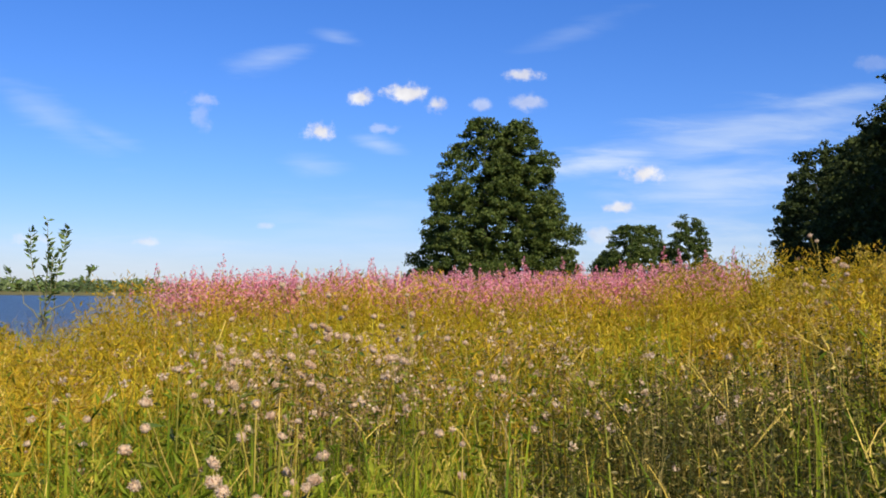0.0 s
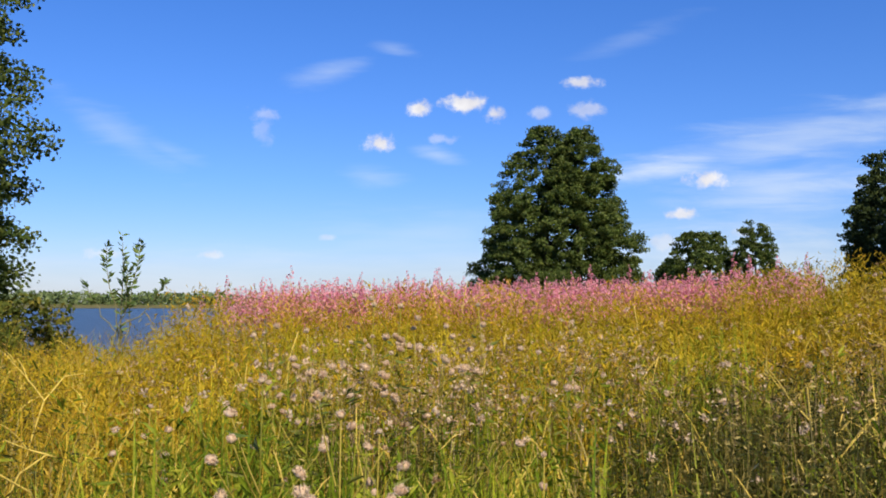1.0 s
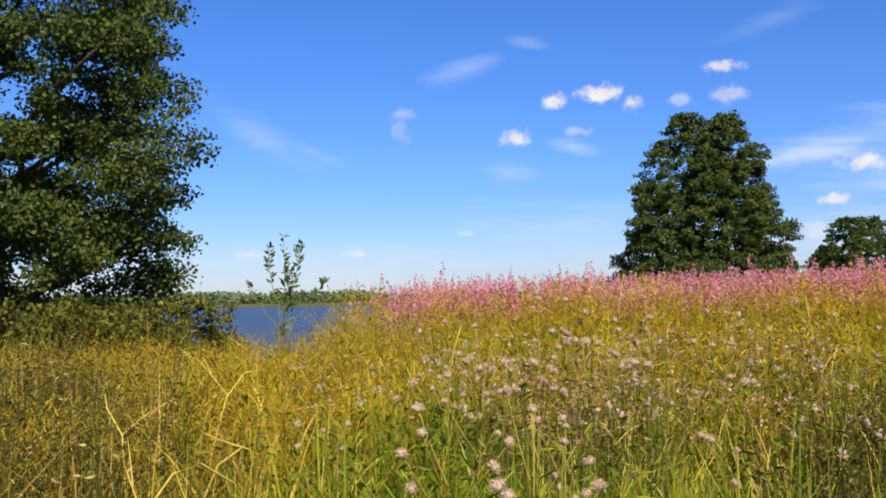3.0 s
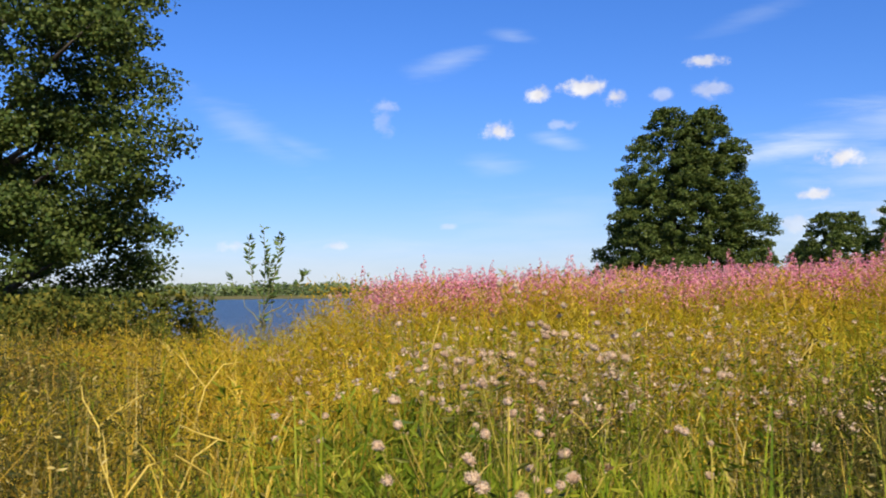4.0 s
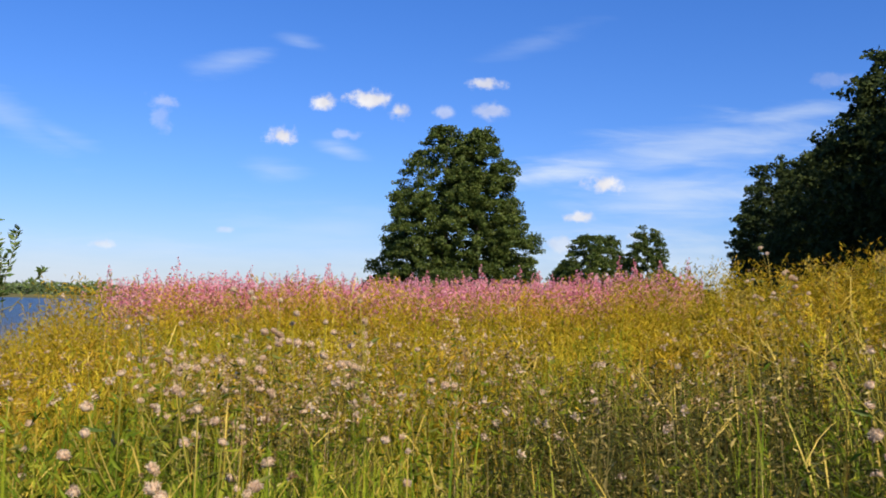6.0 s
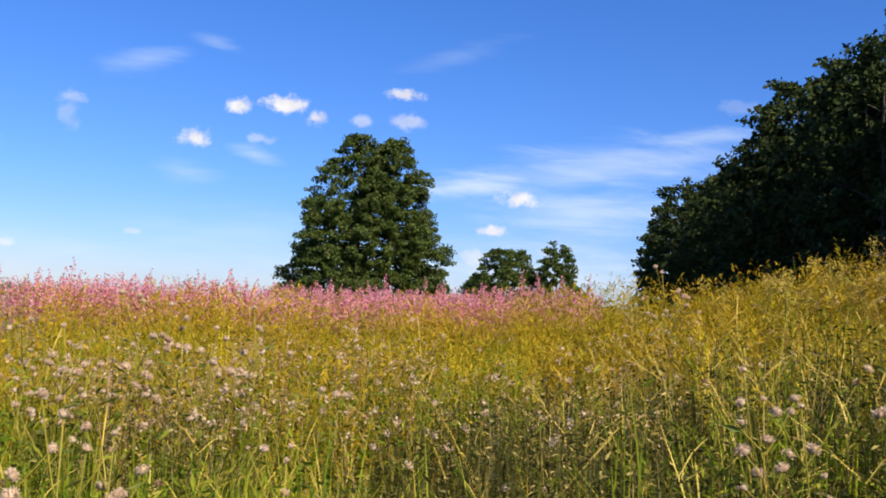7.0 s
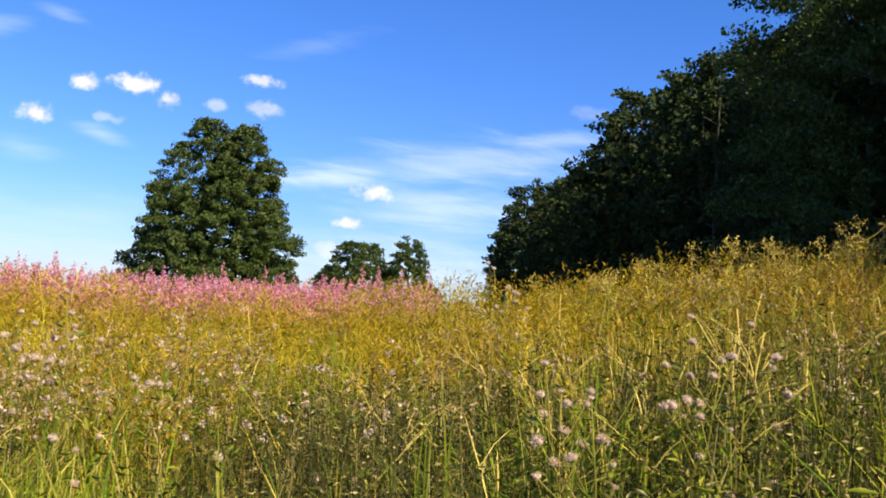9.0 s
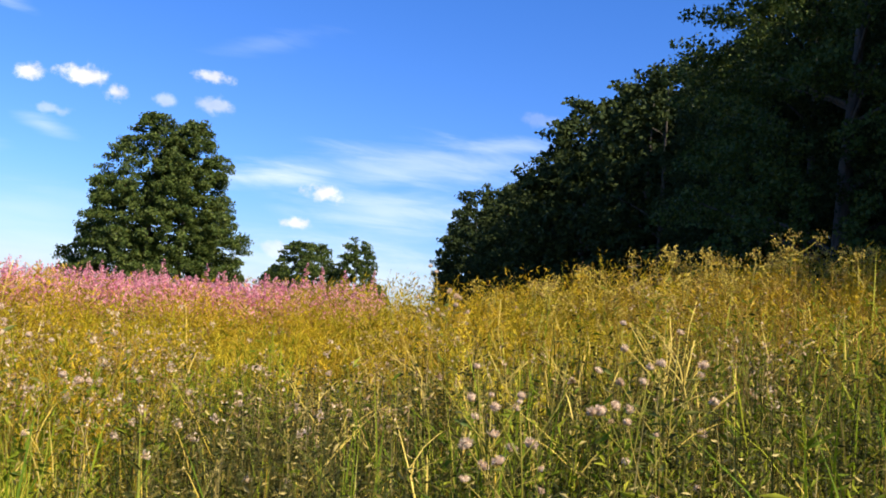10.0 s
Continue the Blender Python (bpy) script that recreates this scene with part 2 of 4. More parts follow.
# haze is put into this colour: paler and greyer than the near leaves
HAZY_SHORE_LEAF = leafy("hazy_shore_leaf", [(0.0, (0.10, 0.15, 0.06)), (0.5, (0.14, 0.19, 0.08)), (1.0, (0.19, 0.23, 0.10))], rough=0.7, through_light=0.2)
BUSH_LEAF = leafy("bush_leaf", [(0.0, (0.05, 0.07, 0.014)), (0.55, (0.11, 0.125, 0.022)), (1.0, (0.26, 0.22, 0.04))], rough=0.6, through_light=0.25, single=True)
TWIG = bark("willow_twig", (0.12, 0.12, 0.05), (0.24, 0.22, 0.10))


# ---- lie of the land ----
RIM_AT = [-180, -60, -45, -27, -20, -10, 0, 10, 18, 27, 36, 45, 60, 90, 180]
RIM_UP = [0.1, 0.25, 0.28, 0.24, 0.33, 0.35, 0.38, 0.42, 0.56, 0.92, 1.18, 1.36, 1.45, 1.1, 0.1]


def land(x, y):
    """The ground's height. Works on numbers and arrays."""
    x, y = np.asarray(x, float), np.asarray(y, float)
    r, side = np.hypot(x, y), np.degrees(np.arctan2(x, y))
    rim = np.interp(side, RIM_AT, RIM_UP)
    near = rim * np.minimum(1, r / 7.5) ** 1.4
    lake = np.clip((-side - 6) / 12, 0, 1) * np.clip((side + 150) / 30, 0, 1)
    dry = np.clip((side - 10) / 20, 0, 1) * np.clip((170 - side) / 30, 0, 1)
    far = -6.0 * lake + 1.0 * dry
    k = np.clip((r - 8.5) / 40, 0, 1)
    k = k * k * (3 - 2 * k)
    z = near + (far - near) * k
    back = np.clip((r - 850) / 150, 0, 1)
    z = z + (1.5 - z) * back
    return z + 0.03 * np.sin(x * 1.7 + 0.6) * np.sin(y * 1.3) * np.clip(r / 3, 0, 1)


def mesh_from(name, verts, faces, mats, pick=None, smooth=False):
    """A mesh out of arrays. faces: a list of equal-sized index arrays (triangles, quads)."""
    me = bpy.data.meshes.new(name)
    verts = np.asarray(verts, np.float32)
    me.vertices.add(len(verts))
    me.vertices.foreach_set("co", verts.ravel())
    faces = [np.asarray(f, np.int32) for f in faces if len(f)]
    loops = np.concatenate([f.ravel() for f in faces])
    sizes = np.concatenate([np.full(len(f), f.shape[1], np.int32) for f in faces])
    starts = np.concatenate([[0], np.cumsum(sizes)[:-1]]).astype(np.int32)
    me.loops.add(len(loops))
    me.loops.foreach_set("vertex_index", loops)
    me.polygons.add(len(sizes))
    me.polygons.foreach_set("loop_start", starts)
    me.polygons.foreach_set("loop_total", sizes)
    for m in mats if isinstance(mats, (list, tuple)) else [mats]:
        me.materials.append(m)
    if pick is not None:
        me.polygons.foreach_set("material_index", np.asarray(pick, np.int32))
    if smooth:
        me.polygons.foreach_set("use_smooth", np.ones(len(sizes), bool))
    me.update(calc_edges=True)
    me.validate()
    return me


FINE = ("seed_head", "bud", "foliage", "flower_spike", "seed_pod", "flower_head", "crown")   # made of bits too small to count


def part(name, mesh, parent, label=""):
    ob = new(name, mesh)
    ob.parent = parent
    return tagged(ob, label, kind="stuff" if name in FINE else "")


def empty(name, x, y, z, label, category, group=""):
    ob = new(name)
    ob.empty_display_size = 0.2
    ob.matrix_basis = pose(x, y, z)
    return tagged(ob, label, category, group)


# the ground: one sheet to the horizon
rings = np.concatenate([np.linspace(0.4, 12, 40), np.geomspace(12.6, 4500, 60)])
turns = np.radians(np.arange(0, 360, 2.5))
gx, gy = rings[:, None] * np.sin(turns), rings[:, None] * np.cos(turns)
gv = np.stack([gx, gy, land(gx, gy)], -1).reshape(-1, 3)
gv = np.vstack([gv, [[0, 0, float(land(0, 0))]]])
n = len(turns)
i, j = np.meshgrid(np.arange(len(rings) - 1), np.arange(n), indexing="ij")
quads = np.stack([i * n + j, (i + 1) * n + j, (i + 1) * n + (j + 1) % n, i * n + (j + 1) % n], -1).reshape(-1, 4)[:, ::-1]
cap = np.stack([np.arange(n), (np.arange(n) + 1) % n, np.full(n, len(gv) - 1)], -1)[:, ::-1]
tagged(new("ground", mesh_from("ground", gv, [quads, cap], SOIL, smooth=True)), "uneven meadow soil sloping from a wood down to a lake", "ground", kind="structure")

# the lake
a = np.radians(np.linspace(-175, 12, 60))
wr = np.array([14, 40, 120, 400, 1000])
wx, wy = wr[:, None] * np.sin(a), wr[:, None] * np.cos(a)
wv = np.stack([wx, wy, np.full_like(wx, -2.6)], -1).reshape(-1, 3)
i, j = np.meshgrid(np.arange(len(wr) - 1), np.arange(len(a) - 1), indexing="ij")
quads = np.stack([i * len(a) + j, i * len(a) + j + 1, (i + 1) * len(a) + j + 1, (i + 1) * len(a) + j], -1).reshape(-1, 4)
quads = quads[:, ::-1]
tagged(new("water", mesh_from("water", wv, [quads], WATER)), "wide blue lake ruffled by the wind", "lake", kind="structure")
rng = np.random.default_rng(7)


# ---- leaves, blades and tubes ----
def blades(base, tall, wide, lean_to, lean, bow=0.5):
    """Tapered bent strips: seven points and three faces each. lean_to: direction of the lean in radians; lean: sideways reach over height."""
    k = len(base)
    out = np.stack([np.cos(lean_to), np.sin(lean_to), np.zeros(k)], -1)
    side = rng.uniform(0, 2 * np.pi, k)
    across = np.stack([np.cos(side), np.sin(side), np.zeros(k)], -1)
    pts = []
    for s, w in ((0.0, 0.7), (0.45, 1.0), (0.8, 0.65)):
        mid = base + out * (tall * lean * (s * (1 - bow) + bow * s * s))[:, None] + np.array([0, 0, 1]) * (tall * s * (1 - 0.25 * lean * s))[:, None]
        pts += [mid - across * (wide * w / 2)[:, None], mid + across * (wide * w / 2)[:, None]]
    pts.append(base + out * (tall * lean)[:, None] + np.array([0, 0, 1]) * (tall * (1 - 0.25 * lean))[:, None])
    v = np.stack(pts, 1).reshape(-1, 3)
    o = np.arange(k)[:, None] * 7
    q = np.concatenate([o + [0, 1, 3, 2], o + [2, 3, 5, 4]])
    t = o + [4, 5, 6]
    return v, [q, t]


def leaves(mid, size, slim=0.55, droop=0.35, point=None):
    """Folded leaves: four points, two triangles each. point: way of the leaf's tip, otherwise at random."""
    k = len(mid)
    if point is None:
        point = rng.normal(size=(k, 3))
        point[:, 2] -= droop
    point = point / np.linalg.norm(point, axis=1, keepdims=True)
    other = rng.normal(size=(k, 3))
    across = np.cross(point, other)
    across /= np.linalg.norm(across, axis=1, keepdims=True) + 1e-9
    fold = np.cross(point, across)
    s = np.broadcast_to(np.asarray(size, float), (k,))[:, None]
    v = np.stack([mid - point * s * 0.5, mid + across * s * slim * 0.5 + fold * s * 0.12, mid + point * s * 0.5, mid - across * s * slim * 0.5 + fold * s * 0.12], 1).reshape(-1, 3)
    o = np.arange(k)[:, None] * 4
    return v, [np.concatenate([o + [0, 1, 2], o + [0, 2, 3]])]


def tubes(lines, sides=5):
    """Round tapered tubes along lines of (points, radii)."""
    vs, qs, ts, at = [], [], [], 0
    ang = np.arange(sides) * 2 * np.pi / sides
    for pts, rad in lines:
        pts, rad = np.asarray(pts, float), np.asarray(rad, float)
        d = np.gradient(pts, axis=0)
        d /= np.linalg.norm(d, axis=1, keepdims=True) + 1e-9
        ref = np.array([1.0, 0.1, 0]) if abs(d[0][2]) > 0.7 else np.array([0, 0.1, 1.0])
        a = np.cross(d, ref)
        a /= np.linalg.norm(a, axis=1, keepdims=True) + 1e-9
        b = np.cross(d, a)
        ring = pts[:, None] + rad[:, None, None] * (a[:, None] * np.cos(ang)[None, :, None] + b[:, None] * np.sin(ang)[None, :, None])
        vs.append(ring.reshape(-1, 3))
        m = len(pts)
        i, j = np.meshgrid(np.arange(m - 1), np.arange(sides), indexing="ij")
        qs.append((at + np.stack([i * sides + j, i * sides + (j + 1) % sides, (i + 1) * sides + (j + 1) % sides, (i + 1) * sides + j], -1)).reshape(-1, 4))
        top = at + (m - 1) * sides
        ts.append(np.stack([np.full(sides - 2, top), top + np.arange(1, sides - 1), top + np.arange(2, sides)], -1))
        at += m * sides
    return np.vstack(vs), [np.vstack(qs), np.vstack(ts)]


def joined(*pieces):
    """Several (points, faces) as one."""
    vs, by, at = [], {}, 0
    for v, faces in pieces:
        vs.append(v)
        for f in faces:
            by.setdefault(f.shape[1], []).append(f + at)
        at += len(v)
    return np.vstack(vs), [np.vstack(f) for f in by.values()]


def bend(start, end, sag, steps=5):
    s = np.linspace(0, 1, steps)[:, None]
    start, end = np.asarray(start, float), np.asarray(end, float)
    p = start + (end - start) * s
    p[:, 2] += sag * 4 * (s * (1 - s))[:, 0]
    return p


# ---- trees ----
def crown_points(profile, count, clumps, clump_size, seed, hollow=0.5):
    """Leaf places on drooping sprays that fill a crown. profile: (height, radius) rows."""
    r = np.random.default_rng(seed)
    hs, rs = np.array(profile, float).T
    z = r.uniform(hs[0], hs[-1], clumps * 8)
    keep = r.uniform(0, 1.25 * rs.max(), len(z)) < np.interp(z, hs, rs) + 0.25 * rs.max()
    z = z[keep][:clumps]
    ang = r.uniform(0, 2 * np.pi, len(z))
    # boughs: the sprays gather round a few dozen main directions
    bough = np.round(ang * 2.2 + np.floor(z / 0.9) * 1.7) / 2.2 - np.floor(z / 0.9) * 1.7 / 2.2
    ang = ang + 0.22 * (bough - ang)
    lobes = 1 + 0.11 * np.sin(3 * ang + z * 1.1 + seed) + 0.09 * np.sin(5 * ang - z * 2.3)
    rad = np.interp(z, hs, rs) * lobes * (hollow + (1 - hollow) * r.uniform(0, 1, len(z)) ** 0.55)
    mid = np.stack([rad * np.cos(ang), rad * np.sin(ang), z], -1)
    big = clump_size * r.uniform(0.55, 1.3, len(z))
    own = r.choice(len(z), count, p=big ** 2 / np.sum(big ** 2))
    out = np.stack([np.cos(ang), np.sin(ang), np.zeros(len(z))], -1)[own]
    spread = r.normal(size=(count, 3))
    spread *= (r.uniform(0, 1, (count, 1)) ** 0.5) / np.linalg.norm(spread, axis=1, keepdims=True) * [0.60, 0.60, 0.52] * big[own][:, None]
    # a spray reaches outwards, thins and sags towards its tip
    t = r.uniform(-0.7, 0.6, (count, 1))
    spread = spread * (1 - 0.45 * np.clip(t, 0, 1)) + (out * t + np.array([0, 0, 1.0]) * (0.10 - 0.22 * t * t)) * big[own][:, None]
    return mid[own] + spread, mid


def tree_parts(parent, profile, count, clumps, clump_size, leaf, seed, mat, trunk_r, limbs=14, slim=0.7, hollow=0.5):
    pts, mids = crown_points(profile, count, clumps, clump_size, seed, hollow)
    top = profile[-1][0]
    r = np.random.default_rng(seed + 50)
    hs = np.linspace(-0.3, top * 0.94, 9)
    wob = np.cumsum(r.normal(0, 0.035, (9, 2)), 0) * top * 0.1
    axis = np.column_stack([wob[:, 0], wob[:, 1], hs])
    rad = trunk_r * (1 - 0.93 * (hs + 0.3) / (hs[-1] + 0.3)) * (1 + 0.5 * np.exp(-(hs + 0.3) * 2.5))
    part("trunk", mesh_from("trunk", *tubes([(axis, rad)], 9), BARK, smooth=True), parent, "dark grey-brown fissured trunk")
    pick = mids[r.permutation(len(mids))[:limbs]]
    for end in pick:
        h = max(0.6, end[2] - 0.45 * np.hypot(end[0], end[1]))
        foot = np.array([np.interp(h, hs, axis[:, 0]), np.interp(h, hs, axis[:, 1]), h])
        w = np.interp(h, hs, rad) * 0.5
        part("limb", mesh_from("limb", *tubes([(bend(foot, end, 0.12), np.linspace(w, 0.012, 5))], 6), BARK, smooth=True), parent)
    v, f = leaves(pts, leaf * r.uniform(0.6, 1.3, len(pts)), slim)
    crown = part("crown", mesh_from("crown", v, f, mat), parent, "dense crown of small dark green leaves")
    return crown


def tree(name, x, y, label, group, **kw):
    t = empty(name, x, y, float(land(x, y)) - 0.05, label, "tree", group)
    tree_parts(t, **kw)
    return t


def at(side, r):
    """The place r metres off in a direction, degrees to the right of +y."""
    return r * math.sin(radians(side)), r * math.cos(radians(side))


# the two alders that grow together in the meadow
ALDER = [(0.3, 2.7), (1.2, 3.35), (2.3, 3.2), (3.6, 2.8), (4.7, 2.50), (5.8, 2.12), (6.7, 1.82), (7.6, 1.38), (8.3, 0.85), (8.85, 0.40)]
x, y = at(3.0, 40)
tree("alder_tree", x - 0.60, y, "broad dark green alder grown together with its neighbour", "alders in the meadow",
     profile=[(h * 1.03, w) for h, w in ALDER], count=84000, clumps=900, clump_size=0.40, leaf=0.112, seed=3, mat=TREE_LEAF, trunk_r=0.22, limbs=18)
tree("alder_tree", x + 0.90, y + 0.3, "dark green alder with a rounded top, touching its neighbour", "alders in the meadow",
     profile=[(h * 1.035, w * 0.88) for h, w in ALDER], count=76000, clumps=820, clump_size=0.40, leaf=0.112, seed=11, mat=TREE_LEAF, trunk_r=0.2, limbs=18)

# the big alder by the water
x, y = at(-39.0, 18)
tree("alder_tree", x, y, "tall leafy alder at the lake shore, branches to the ground", "",
     profile=[(0.3, 2.5), (1.2, 2.8), (2.4, 3.0), (3.5, 3.15), (4.6, 3.1), (7.0, 3.2), (9.0, 3.0), (11.0, 2.2), (12.7, 0.8)],
     count=205000, clumps=900, clump_size=0.58, leaf=0.082, seed=21, mat=TREE_LEAF, trunk_r=0.26, limbs=34, slim=0.8, hollow=0.32)

# trees far off
FAR = [(0.3, 2.8), (2.0, 3.9), (4.0, 4.0), (6.5, 3.3), (8.1, 2.2), (9.1, 1.0)]
for side, r, s, seed, slimness in ((9.8, 118, 0.80, 31, 0.85), (11.0, 112, 1.08, 32, 0.80), (12.0, 116, 1.12, 34, 0.72), (14.45, 112, 1.20, 37, 0.54), (15.6, 125, 0.66, 35, 0.8), (17.9, 125, 0.38, 36, 1.0)):
    x, y = at(side, r)
    tree("far_tree", x, y, "rounded leafy tree standing far across the meadow", "far trees",
         profile=[(h * s, w * s * slimness) for h, w in FAR], count=16000, clumps=330, clump_size=0.66, leaf=0.28, seed=seed, mat=TREE_LEAF, trunk_r=0.2, limbs=6)

# the wood along the meadow
WOOD = [(0.2, 2.7), (2.0, 3.4), (5.0, 3.6), (8.0, 3.5), (10.8, 3.1), (12.9, 2.2), (14.3, 1.0)]
kinds = []
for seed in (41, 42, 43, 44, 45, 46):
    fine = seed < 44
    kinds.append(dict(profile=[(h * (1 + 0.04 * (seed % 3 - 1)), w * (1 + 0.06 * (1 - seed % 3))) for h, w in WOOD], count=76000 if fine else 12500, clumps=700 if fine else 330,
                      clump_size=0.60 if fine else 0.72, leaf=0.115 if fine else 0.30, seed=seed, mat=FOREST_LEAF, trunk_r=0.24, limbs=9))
first = {}
LINE, OFF = 12.0, 14.0      # the wood's edge: its direction, and its distance to the right
ew = np.array([math.sin(radians(LINE)), math.cos(radians(LINE))])
er = np.array([math.cos(radians(LINE)), -math.sin(radians(LINE))])
wr2 = random.Random(5)
along = -9.0
while along < 108:
    for s, o, big in ((along + wr2.uniform(-1, 1), OFF + 2.6 + wr2.uniform(-0.6, 0.9), wr2.uniform(0.94, 1.12)),
                      (along + wr2.uniform(1, 3), OFF + 7.2 + wr2.uniform(-0.8, 0.8), wr2.uniform(1.02, 1.18))):
        p = ew * s + er * o
        z = float(land(*p)) - 0.1
        big *= 1.05 if s < 16 else 1.0 if s < 31 else 0.89 if s < 68 else 0.82
        near = 13 < s < 40 and o < OFF + 5
        k = wr2.randrange(3) + (0 if near else 3)
        if k not in first:
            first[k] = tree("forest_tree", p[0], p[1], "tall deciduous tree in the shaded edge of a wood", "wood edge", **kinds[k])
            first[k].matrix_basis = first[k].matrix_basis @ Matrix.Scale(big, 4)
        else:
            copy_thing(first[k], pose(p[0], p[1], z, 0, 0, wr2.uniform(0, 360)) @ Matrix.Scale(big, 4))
    along += 4.6 if along < 60 else 6.5

# one tall tree stands forward of the rest
x, y = at(43.2, 27)
tree("forest_tree", x, y, "tall leafy tree standing forward of the dark wood", "wood edge",
     profile=[(h * 1.18, w * 1.18) for h, w in WOOD], count=80000, clumps=700, clump_size=0.66, leaf=0.125, seed=47, mat=TREE_LEAF, trunk_r=0.28, limbs=14)

# shrubs at the foot of the wood and of the big alder
bush = None
SHRUB = [(0.05, 0.8), (0.5, 1.1), (1.0, 1.0), (1.5, 0.65), (1.9, 0.2)]
shrub_at = [(ew * s + er * (OFF - 0.6 + wr2.uniform(-0.6, 0.4)), wr2.uniform(1.0, 1.7)) for s in range(6, 96, 3)]
shrub_at += [(np.array(at(a, r)), s) for a, r, s in ((-28.9, 14.3, 0.62), (-30.5, 14, 0.85), (-33, 13.6, 0.85), (-36, 13.4, 0.9), (-40, 13.2, 0.95), (-44, 13, 1.0), (-27.0, 14.6, 0.40), (-29.6, 12.8, 0.60), (-31.8, 12.4, 0.72), (-34.6, 12.0, 0.85))]
lake_bush = None
for p, s in shrub_at:
    z = float(land(*p)) - 0.05
    if p[0] < 0:
        if lake_bush is None:
            lake_bush = empty("shrub", p[0], p[1], z, "leafy olive shrub in patchy sun at the lake shore", "shrub", "lake shrubs")
            tree_parts(lake_bush, SHRUB, 6500, 110, 0.33, 0.075, 64, BUSH_LEAF, 0.04, limbs=8)
            continue
        copy_thing(lake_bush, pose(p[0], p[1], z, 0, 0, wr2.uniform(0, 360)) @ Matrix.Diagonal((s * wr2.uniform(0.75, 1.1), s * wr2.uniform(0.75, 1.1), s * wr2.uniform(0.6, 1.3), 1)))
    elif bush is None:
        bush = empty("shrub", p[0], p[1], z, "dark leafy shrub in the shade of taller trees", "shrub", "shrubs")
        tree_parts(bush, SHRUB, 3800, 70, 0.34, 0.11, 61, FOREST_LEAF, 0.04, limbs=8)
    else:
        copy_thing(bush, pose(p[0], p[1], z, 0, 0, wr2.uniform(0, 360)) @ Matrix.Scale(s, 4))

# woods on the far shore, with distance haze painted into their pale leaf colour
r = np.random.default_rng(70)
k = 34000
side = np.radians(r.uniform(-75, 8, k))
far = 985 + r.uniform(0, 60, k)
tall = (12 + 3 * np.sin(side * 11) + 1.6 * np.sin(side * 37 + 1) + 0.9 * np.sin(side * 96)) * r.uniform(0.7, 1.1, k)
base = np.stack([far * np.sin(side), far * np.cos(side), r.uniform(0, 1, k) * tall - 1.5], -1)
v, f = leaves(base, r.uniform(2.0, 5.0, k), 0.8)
tagged(new("far_shore_woods", mesh_from("far_shore_woods", v, f, HAZY_SHORE_LEAF)), "low green band of woods along the far shore", "woods", kind="stuff")


# ---- the meadow ----
def field(count, r0, r1, a0=-52, a1=58, seed=1, power=1.0):
    """Random places in a fan of the meadow, denser towards r0 for a power over 1."""
    r = np.random.default_rng(seed)
    t = r.uniform(0, 1, count) ** power
    rad = np.sqrt(r0 * r0 + (r1 * r1 - r0 * r0) * t)
    side = np.radians(r.uniform(a0, a1, count))
    x, y = rad * np.sin(side), rad * np.cos(side)
    return np.stack([x, y, land(x, y)], -1), rad, np.degrees(side), r


def tuft_height(p, scale, seed):
    return np.array([noise.noise(Vector((x * scale, y * scale, seed))) for x, y in p[:, :2]])


def add_stuff(name, v, f, mat, label, category, pick=None):
    return tagged(new(name, mesh_from(name, v, f, mat, pick)), label, category, kind="stuff")


# green grass, in tufts that spread outward
c, crad, cside, r = field(3300, 1.4, 8.5, seed=101, power=1.2)
wave = tuft_height(c, 0.9, 3.0)
ctall = np.clip(0.90 + 0.26 * wave + r.normal(0, 0.13, len(c)), 0.45, 1.25)
own = np.repeat(np.arange(len(c)), 34)
k = len(own)
ang, out = r.uniform(0, 6.28, k), np.abs(r.normal(0, 0.055, k))
x, y = c[own, 0] + out * np.cos(ang), c[own, 1] + out * np.sin(ang)
p = np.stack([x, y, land(x, y)], -1)
bare = np.maximum((np.abs(cside[own] + 34) < 14) * (crad[own] > 3.2) * 0.75, (0.74 + 0.08 * np.clip((24 - cside[own]) / 5, 0, 1)) * np.clip((cside[own] - 5) / 8, 0, 1) * np.clip((4.8 - crad[own]) / 0.8, 0, 1))
bare = np.maximum(bare, 0.72 * np.clip((cside[own] - 12) / 8, 0, 1) * np.clip((crad[own] - 5.2) / 0.5, 0, 1))
keep = r.uniform(0, 1, k) > bare
p, own, ang = p[keep], own[keep], ang[keep]
k = len(p)
tall = ctall[own] * (0.45 + 0.65 * r.uniform(0, 1, k) ** 0.8)
v, f = blades(p, tall, r.uniform(0.004, 0.012, k), ang + r.normal(0, 0.7, k), np.abs(r.normal(0.30, 0.30, k)), 0.75)
add_stuff("grass", v, f, GRASS, "tall green meadow grass in thick tangled tufts", "grass")

# withered herbs, thickest on the near slope towards the wood; their dark colour stands in for shade
p, rad, side, r = field(62000, 2.0, 7.4, -46, 56, seed=112)
wave = tuft_height(p, 1.1, 44.0)
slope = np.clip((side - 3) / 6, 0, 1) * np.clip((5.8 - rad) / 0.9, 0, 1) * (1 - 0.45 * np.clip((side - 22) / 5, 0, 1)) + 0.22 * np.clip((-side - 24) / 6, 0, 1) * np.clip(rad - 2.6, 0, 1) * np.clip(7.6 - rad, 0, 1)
# more dark herbs in place of the shadow under the lake shrubs
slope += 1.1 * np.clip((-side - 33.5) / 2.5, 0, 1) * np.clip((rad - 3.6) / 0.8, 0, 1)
# clumps of the dark herbs imitate shaded gaps between the plants
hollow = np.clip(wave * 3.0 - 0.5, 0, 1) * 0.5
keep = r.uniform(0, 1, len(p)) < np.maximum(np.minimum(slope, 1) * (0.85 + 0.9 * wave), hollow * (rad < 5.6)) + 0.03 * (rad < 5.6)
p = p[keep]
